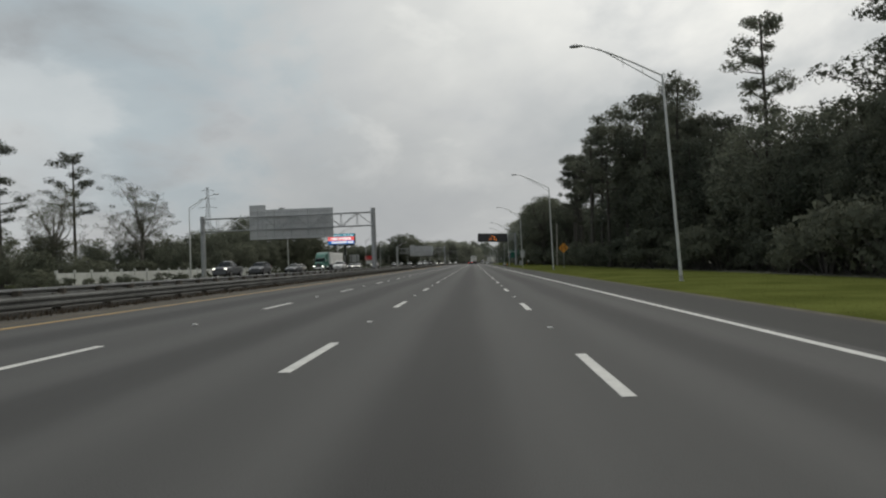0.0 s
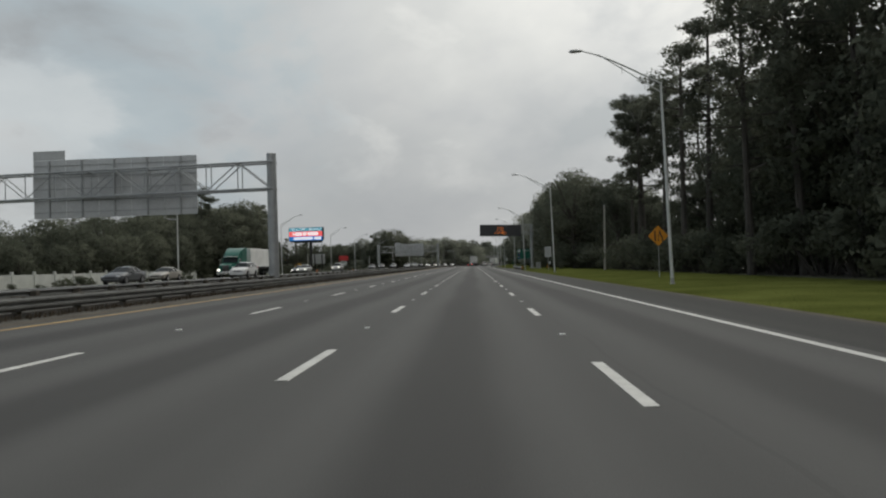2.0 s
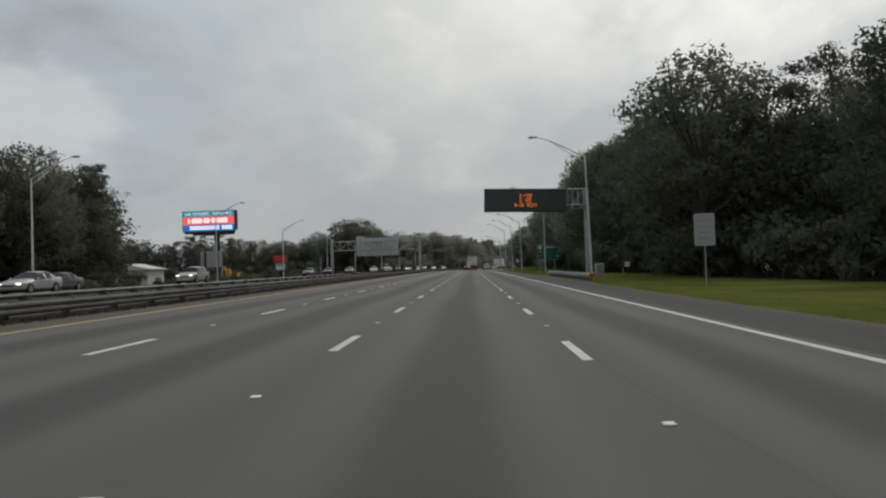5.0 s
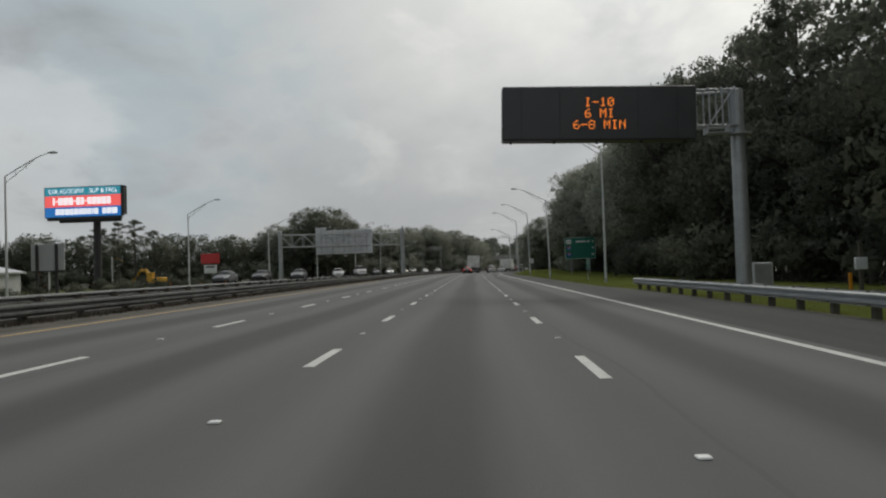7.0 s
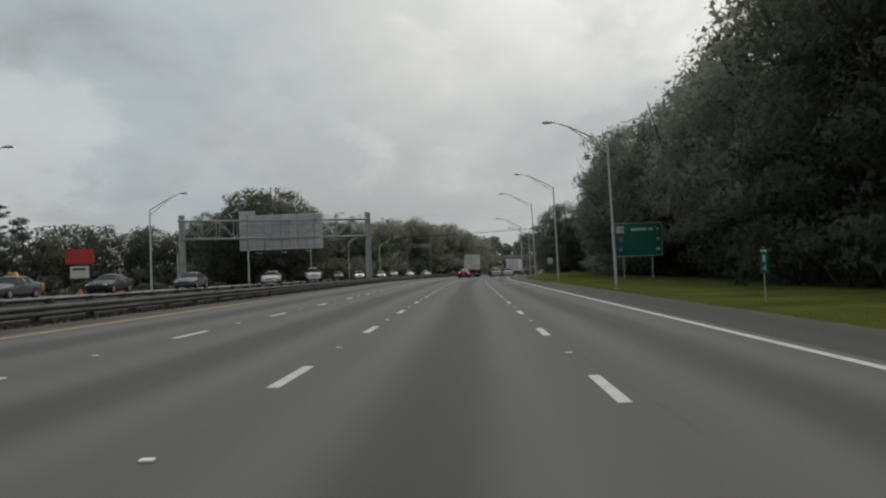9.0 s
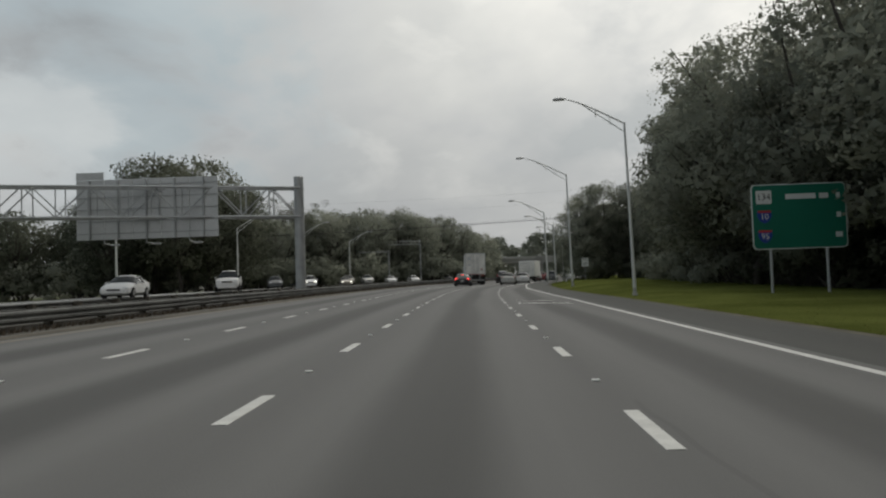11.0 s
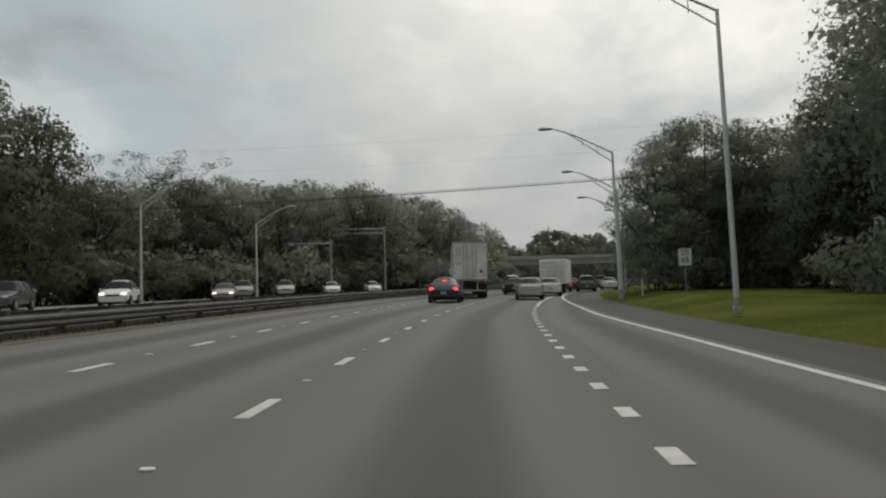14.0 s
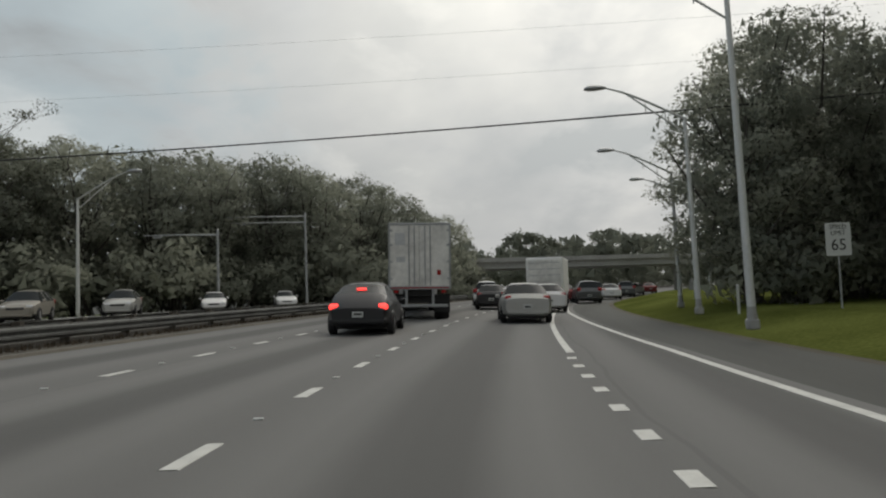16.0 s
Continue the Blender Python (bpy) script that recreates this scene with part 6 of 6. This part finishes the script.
def car(body, name, label, mats, y, off, oncoming=False, brake=False, lit=False, group="", size=1.0):
    half, wheels, axles, rows = BODIES[body]
    z = far_z(off, y) if oncoming else road_z(off)
    g = thing(name, label, {"suv": "car", "sedan": "car", "hatch": "car", "pickup": "pickup truck"}[body], group=group)
    tilt = 0.0 if oncoming else math.degrees(math.atan(FALL))
    g.matrix_basis = Matrix.Translation((off + bend(y), y, z)) @ pose(0, 0, 0, 0, (-tilt if oncoming else tilt), 0) @ pose(0, 0, 0, 0, 0, float(np.interp(y, [230, 285, 305], [180, 186, 196])) if oncoming else -0.35 * heading(y)) @ Matrix.Diagonal((size, size, size, 1))
    rings, kinds = [], []
    for yy, sill, belt, top, wide, kind in rows:
        w = half * wide
        wr = w * (1 - 0.42 * max(0.0, min(1.0, (top - belt) / 0.62)))
        halfring = [(0, sill), (0.72 * w, sill), (0.97 * w, sill + 0.12), (w, sill + 0.55 * (belt - sill)), (0.975 * w, belt), (wr, top - 0.05), (0.80 * wr, top), (0.4 * wr, top + 0.018), (0, top + 0.022)]
        rings.append([(x, yy, zz) for x, zz in halfring] + [(-x, yy, zz) for x, zz in halfring[-2:0:-1]])
        kinds.append(kind)
    m = len(rings[0])
    bodyshape, wind, rear, sides = Shape(), Shape(), Shape(), [Shape(), Shape()]
    for i in range(len(rings) - 1):
        for k in range(m):
            j = (k + 1) % m
            quad = [rings[i][k], rings[i][j], rings[i + 1][j], rings[i + 1][k]]
            kind = kinds[i]
            to = bodyshape
            if kind in "sw" and k == 4 or kind == "r" and k == 4 and body != "sedan":
                to = sides[0]
            elif kind in "sw" and k == 11 or kind == "r" and k == 11 and body != "sedan":
                to = sides[1]
            elif kind == "w" and 5 <= k <= 10:
                to = wind
            elif kind == "r" and 5 <= k <= 10:
                to = rear
            to.add(quad, [(0, 1, 2, 3)])
    bodyshape.add(rings[0], [tuple(range(m))])
    bodyshape.add(rings[-1], [tuple(range(m))[::-1]])
    for s in (bodyshape, wind, rear, *sides):       # one skin: shared corners
        index, verts, faces = {}, [], []
        for f in s.f:
            q = []
            for i in f:
                key = tuple(round(c, 5) for c in s.v[i])
                if key not in index:
                    index[key] = len(verts)
                    verts.append(key)
                q.append(index[key])
            faces.append(tuple(q))
        s.v, s.f, s.slot = verts, faces, [0] * len(faces)
    part("body", bodyshape, mats, g)
    part("windscreen", wind, CARGLASS, g)
    part("rear_window", rear, CARGLASS, g)
    for s in sides:
        part("side_window", s, CARGLASS, g)
    r = WHEELS[wheels][1]
    for yy in axles:
        for sgn in (-1, 1):
            arch = Shape().tube((sgn * (half - 0.16), yy, r), (sgn * (half + 0.004), yy, r), r * 1.13, None, 18)
            part("wheel_arch", arch, BLACK, g)
            wheel(g, wheels, sgn * (half - 0.07), yy)
    ny, ty = rows[0][0], rows[-1][0]
    belt_r, belt_f = rows[-2][2], rows[1][2]
    for sgn in (-1, 1):
        part("headlamp", Shape().box((sgn * half * 0.68, ny - 0.13, belt_f - 0.04), (0.36, 0.18, 0.15), 0.05), LAMPON if lit else LAMPCLEAR, g)
        lampz, lampx = (belt_r - 0.05, 0.74) if body != "suv" else (belt_r - 0.05, 0.82)
        part("tail_lamp", Shape().box((sgn * half * lampx, ty + 0.14, lampz), (0.30, 0.18, 0.19 if body != "suv" else 0.30), 0.06), BRAKE if brake else TAIL, g)
        part("mirror", Shape().box((sgn * (half + 0.07), rows[3][0] - 0.25, rows[3][2] + 0.1), (0.18, 0.10, 0.14), 0.04), mats, g)
        part("door_handle", Shape().box((sgn * half * 0.995, -0.55, rows[5][2] - 0.12), (0.02, 0.16, 0.03), 0.005), CHROME if body != "hatch" else BLACK, g)
    if brake:
        part("centre_stop_lamp", Shape().box((0, rows[-4][0] - (0.40 if body == "hatch" else 0.02), rows[-4][3] - (0.135 if body == "hatch" else 0.02)), (0.28, 0.08, 0.08), 0.02), BRAKE, g)
    part("rear_bumper", Shape().box((0, ty + 0.10, 0.40), (half * 1.72, 0.22, 0.20), 0.07), mats if body != "hatch" else BLACK, g)
    part("front_bumper", Shape().box((0, ny - 0.10, 0.38), (half * 1.66, 0.22, 0.20), 0.07), mats, g)
    part("grille", Shape().box((0, ny - 0.03, belt_f - 0.13), (half * 0.9, 0.08, 0.13), 0.02), BLACK, g)
    plate = part("number_plate", Shape().box((0, ty - 0.012 if body != "sedan" else ty - 0.005, 0.60 if body != "hatch" else 0.58), (0.31, 0.02, 0.16), 0.004), PLATE, g)
    part("plate_bar", Shape().box((0, ty - 0.024, 0.59), (0.22, 0.006, 0.06)), SIGNBLACK, plate)
    part("underbody", Shape().box((0, 0, 0.24), (half * 1.5, ny - ty - 0.7, 0.16), 0.03), UNDER, g)
    return g


def trailer(g, length, rear_y, doors=True):
    """A box trailer whose rear doors stand at rear_y, body forwards from there."""
    y0, y1 = rear_y, rear_y + length
    box = part("trailer_body", Shape().box((0, (y0 + y1) / 2, 2.65), (2.56, length, 2.72), 0.04), TRAILER, g, "white trailer skin")
    for k in range(int(length / 0.9)):
        for sgn in (-1, 1):
            part("side_post", Shape().box((sgn * 1.285, y0 + 0.5 + 0.9 * k, 2.7), (0.02, 0.05, 2.5)), TRAILER, box)
    for sgn in (-1, 1):
        part("lower_rail", Shape().box((sgn * 1.29, (y0 + y1) / 2, 1.36), (0.04, length, 0.16), 0.01), GALV, box)
    if doors:
        for sgn in (-1, 1):
            door = part("rear_door", Shape().box((sgn * 0.62, y0 - 0.02, 2.66), (1.22, 0.05, 2.56), 0.02), DOORSTAIN, g, "stained white swing door")
            for dx in (0.22, 0.44):
                part("lock_rod", Shape().tube((sgn * dx, y0 - 0.07, 1.42), (sgn * dx, y0 - 0.07, 3.9), 0.022, None, 6), GALV, door)
            for z in (1.7, 2.4, 3.1, 3.7):
                part("hinge", Shape().box((sgn * 1.2, y0 - 0.055, z), (0.14, 0.03, 0.08), 0.005), GALV, door)
        part("door_frame", Shape().box((0, y0 - 0.03, 3.98), (2.56, 0.08, 0.10), 0.01).box((-1.26, y0 - 0.03, 2.66), (0.07, 0.08, 2.72), 0.01).box((1.26, y0 - 0.03, 2.66), (0.07, 0.08, 2.72), 0.01).box((0, y0 - 0.03, 1.32), (2.56, 0.08, 0.14), 0.01), GALV, g)
        part("door_sticker", Shape().box((0.80, y0 - 0.052, 1.95), (0.16, 0.01, 0.22)), TAIL, g)
        part("door_decal", Shape().box((-0.82, y0 - 0.052, 3.35), (0.42, 0.01, 0.5)), SIGNBACK, g)
        part("door_decal", Shape().box((-0.78, y0 - 0.052, 2.5), (0.36, 0.01, 0.22)), SIGNBACK, g)
        part("reflective_strip", Shape().box((0, y0 - 0.075, 1.32), (2.4, 0.01, 0.05)), TAIL, g)
    part("underride_guard", Shape().box((0, y0 - 0.02, 0.58), (2.3, 0.1, 0.12), 0.02).box((-0.55, y0 - 0.02, 0.95), (0.1, 0.08, 0.75), 0.01).box((0.55, y0 - 0.02, 0.95), (0.1, 0.08, 0.75), 0.01), GALV, g)
    part("chassis", Shape().box((0, (y0 + y1) / 2, 1.12), (1.0, length - 0.4, 0.3), 0.02).box((0, y0 + 1.9, 0.85), (1.6, 2.8, 0.3), 0.03), UNDER, g)
    for dy in (1.0, 2.3):
        for sgn in (-1, 1):
            wheel(g, "dual", sgn * 0.95, y0 + dy)
    for sgn in (-1, 1):
        part("mud_flap", Shape().box((sgn * 0.95, y0 + 0.28, 0.68), (0.62, 0.02, 0.75), 0.005), RUBBER, g)
        part("tail_lamp", Shape().box((sgn * 0.98, y0 - 0.05, 1.17), (0.2, 0.06, 0.12), 0.02), TAIL, g)
    part("landing_leg", Shape().box((-0.8, y1 - 2.8, 0.75), (0.12, 0.12, 1.0), 0.01).box((0.8, y1 - 2.8, 0.75), (0.12, 0.12, 1.0), 0.01), UNDER, g)


def tractor(g, mats, y0, lit):
    """A conventional sleeper tractor; y0 is the back of its cab, nose forwards."""
    part("sleeper", Shape().slab([(y0, 0.9), (y0 + 2.1, 0.9), (y0 + 2.1, 3.5), (y0 + 1.6, 3.85), (y0 + 0.6, 4.02), (y0, 4.04)], 2.3, "yz", -1.15), mats, g)
    part("roof_fairing", Shape().slab([(y0 + 1.9, 2.75), (y0 + 3.2, 2.75), (y0 + 2.9, 3.15), (y0 + 2.0, 3.72), (y0 + 1.4, 3.92), (y0 + 1.4, 2.9)], 2.1, "yz", -1.05), mats, g)
    cab = part("cab", Shape().slab([(y0 + 2.0, 0.9), (y0 + 3.6, 0.9), (y0 + 3.6, 1.95), (y0 + 3.2, 2.75), (y0 + 2.0, 2.8)], 2.24, "yz", -1.12), mats, g)
    part("windscreen", Shape().add([(-1.0, y0 + 3.63, 2.0), (1.0, y0 + 3.63, 2.0), (0.95, y0 + 3.27, 2.66), (-0.95, y0 + 3.27, 2.66), (-1.0, y0 + 3.59, 1.98), (1.0, y0 + 3.59, 1.98), (0.95, y0 + 3.23, 2.64), (-0.95, y0 + 3.23, 2.64)], [(0, 1, 2, 3), (7, 6, 5, 4), (0, 4, 5, 1), (2, 6, 7, 3), (1, 5, 6, 2), (0, 3, 7, 4)]), CARGLASS, cab)
    part("hood", Shape().slab([(y0 + 3.5, 0.75), (y0 + 5.4, 0.75), (y0 + 5.4, 1.62), (y0 + 5.1, 1.74), (y0 + 3.5, 1.98)], 1.66, "yz", -0.83), mats, g)
    grille = part("grille", Shape().box((0, y0 + 5.42, 1.2), (0.95, 0.06, 0.85), 0.03), BLACK, g)
    for k in range(5):
        part("grille_bar", Shape().box((-0.36 + 0.18 * k, y0 + 5.46, 1.2), (0.03, 0.03, 0.8), 0.005), CHROME, grille)
    part("sun_visor", Shape().box((0, y0 + 3.4, 2.78), (2.1, 0.35, 0.1), 0.03), CHROME, g)
    part("bumper", Shape().box((0, y0 + 5.5, 0.55), (2.36, 0.3, 0.42), 0.08), CHROME, g)
    for sgn in (-1, 1):
        part("side_window", Shape().box((sgn * 1.125, y0 + 2.75, 2.3), (0.02, 0.8, 0.55), 0.005), CARGLASS, g)
        part("fender", Shape().path([(sgn * 0.98, y0 + 3.75, 0.7), (sgn * 0.98, y0 + 4.1, 1.12), (sgn * 0.98, y0 + 4.5, 1.22), (sgn * 0.98, y0 + 4.9, 1.12), (sgn * 0.98, y0 + 5.25, 0.72)], 0.17, 8), mats, g)
        part("headlamp", Shape().box((sgn * 0.92, y0 + 5.4, 1.0), (0.32, 0.16, 0.24), 0.06), LAMPON if lit else LAMPCLEAR, g)
        part("mirror", Shape().box((sgn * 1.36, y0 + 3.5, 2.2), (0.16, 0.12, 0.6), 0.03), CHROME, g)
        part("fuel_tank", Shape().path([(sgn * 0.95, y0 + 0.9, 0.75), (sgn * 0.95, y0 + 2.8, 0.75)], 0.32, 14), CHROME, g)
        wheel(g, "truck", sgn * 1.0, y0 + 4.5)
        for dy in (-1.6, -0.3):
            wheel(g, "dual", sgn * 0.92, y0 + dy)
    part("frame", Shape().box((0, y0 + 0.8, 0.95), (0.9, 7.6, 0.28), 0.02), UNDER, g)


def lorry(label, mats, y, off, oncoming, length, lit=False):
    g = thing("lorry", label, "lorry")
    z, tilt = (far_z(off, y), 0.0) if oncoming else (road_z(off), math.degrees(math.atan(FALL)))
    g.matrix_basis = Matrix.Translation((off + bend(y), y, z)) @ pose(0, 0, 0, 0, tilt, 0) @ pose(0, 0, 0, 0, 0, (180 - heading(y)) if oncoming else 1.5)
    return g


# traffic ahead, slowing towards the bend
car("hatch", "car", "black rounded hatchback with lit brake lamps in the lane", P_BLACK, 329.4, -2.0, brake=True)
t = lorry("white box-trailer lorry with stained rear doors in traffic", P_WHITE, 336.8, -1.75, False, 13.5)
trailer(t, 13.0, 0.0)
tractor(t, P_WHITE, 13.6, False)
car("sedan", "car", "silver saloon car with dark rear window in traffic", P_SILVER, 335.2, 2.6, brake=False)
car("suv", "car", "white sport utility car ahead of the lorry", P_WHITE, 358.5, -2.3)
car("sedan", "car", "dark saloon car ahead of the silver saloon", P_BLACK, 350.5, -0.5)
car("suv", "car", "dark sport utility car queueing towards the bridge", P_GREY, 385, 5.1)
car("sedan", "car", "dark red saloon car past the bridge", P_RED, 405, 5.0)
car("sedan", "car", "white saloon car in the slowing traffic", P_WHITE, 345.5, 3.2)
car("suv", "car", "dark sport utility car before the bridge", P_GREY, 362, 4.6)
car("sedan", "car", "dark red saloon car near the bridge", P_RED, 366, 2.2)
car("sedan", "car", "white saloon car near the bridge", P_WHITE, 374, 5.2)
car("suv", "car", "grey sport utility car under the bridge", P_GREY, 384, 1.9)
car("sedan", "car", "silver saloon car beyond the bridge", P_SILVER, 396, 4.6)
car("sedan", "car", "white saloon car far along the bend", P_WHITE, 372, -1.8)
# a box truck ahead of the saloon
g = thing("box_truck", "white box truck with a plain square body in traffic", "box truck")
g.matrix_basis = Matrix.Translation((2.6 + bend(353), 353, road_z(2.6))) @ pose(0, 0, 0, 0, 0, -heading(353))
part("cargo_box", Shape().box((0, 2.6, 2.05), (2.4, 5.2, 2.3), 0.05), TRAILER, g)
part("rear_door", Shape().box((0, -0.02, 2.05), (2.1, 0.05, 2.0), 0.02), DOORSTAIN, g)
for k in range(5):
    part("door_slat", Shape().box((0, -0.055, 1.25 + 0.4 * k), (2.06, 0.02, 0.03)), GALV, g)
part("cab", Shape().slab([(5.4, 0.5), (7.3, 0.5), (7.4, 1.2), (6.6, 1.35), (6.1, 2.1), (5.4, 2.15)], 2.0, "yz", -1.0), P_WHITE, g)
part("chassis", Shape().box((0, 3.0, 0.7), (1.2, 6.4, 0.25), 0.02), UNDER, g)
part("bumper", Shape().box((0, -0.1, 0.62), (2.1, 0.15, 0.16), 0.03), UNDER, g)
for yy in (1.4, 6.2):
    for sgn in (-1, 1):
        wheel(g, "suv", sgn * 0.95, yy)

# oncoming traffic
t = lorry("green sleeper-cab lorry with a long plain white trailer", P_GREEN, 150.0, -31.0, True, 16, True)
tractor(t, P_GREEN, -4.0, True)
trailer(t, 14.6, -20.0)
FLOW = "oncoming cars"
for body, mats, label, y, off, lit in (
        ("pickup", P_GREY, "dark pickup truck with lit headlamps coming the other way", 82, -27.0, True), ("suv", P_GREY, "dark boxy sport utility car coming the other way", 93, -26.5, False),
        ("sedan", P_GREY, "dark grey saloon car coming the other way", 114.5, -27.5, False), ("sedan", P_TAN, "champagne saloon car coming the other way", 128, -30.0, False), ("suv", P_WHITE, "white people carrier coming the other way", 133.5, -23.5, False),
        ("sedan", P_SILVER, "silver saloon car behind the green lorry", 178, -27.5, True), ("sedan", P_GREY, "grey saloon car with lit headlamps coming on", 186, -30.5, True), ("suv", P_SILVER, "silver sport utility car coming the other way", 203, -26.5, True),
        ("sedan", P_GREY, "dark saloon car coming the other way", 257, -27.0, False), ("sedan", P_BLACK, "black saloon car coming the other way", 266.5, -25.5, False), ("sedan", P_GREY, "grey saloon car coming the other way", 276, -23.0, False), ("sedan", P_WHITE, "white saloon car coming the other way", 292, -20.5, False),
        ("pickup", P_WHITE, "white pickup truck coming the other way", 308.5, -20.2, False), ("suv", P_GREY, "dark sport utility car coming the other way", 316.5, -19.0, False), ("suv", P_WHITE, "white sport utility car with lit lamps coming on", 322, -17.4, True), ("sedan", P_TAN, "champagne saloon car with lit lamps coming on", 331, -16.4, True),
        ("suv", P_TAN, "champagne sport utility car coming round the bend", 337.4, -18.3, False), ("suv", P_SILVER, "silver people carrier coming round the bend", 342.6, -17.6, False), ("sedan", P_WHITE, "white saloon car coming round the bend", 349.2, -16.6, False), ("sedan", P_WHITE, "white saloon car further round the bend", 355.5, -15.4, False), ("sedan", P_GREY, "dark saloon car far round the bend", 366, -14.0, False)):
    car(body, "car" if body != "pickup" else "pickup_truck", label, mats, y, off, True, False, lit, FLOW, 0.76 if y > 310 else 1.0)
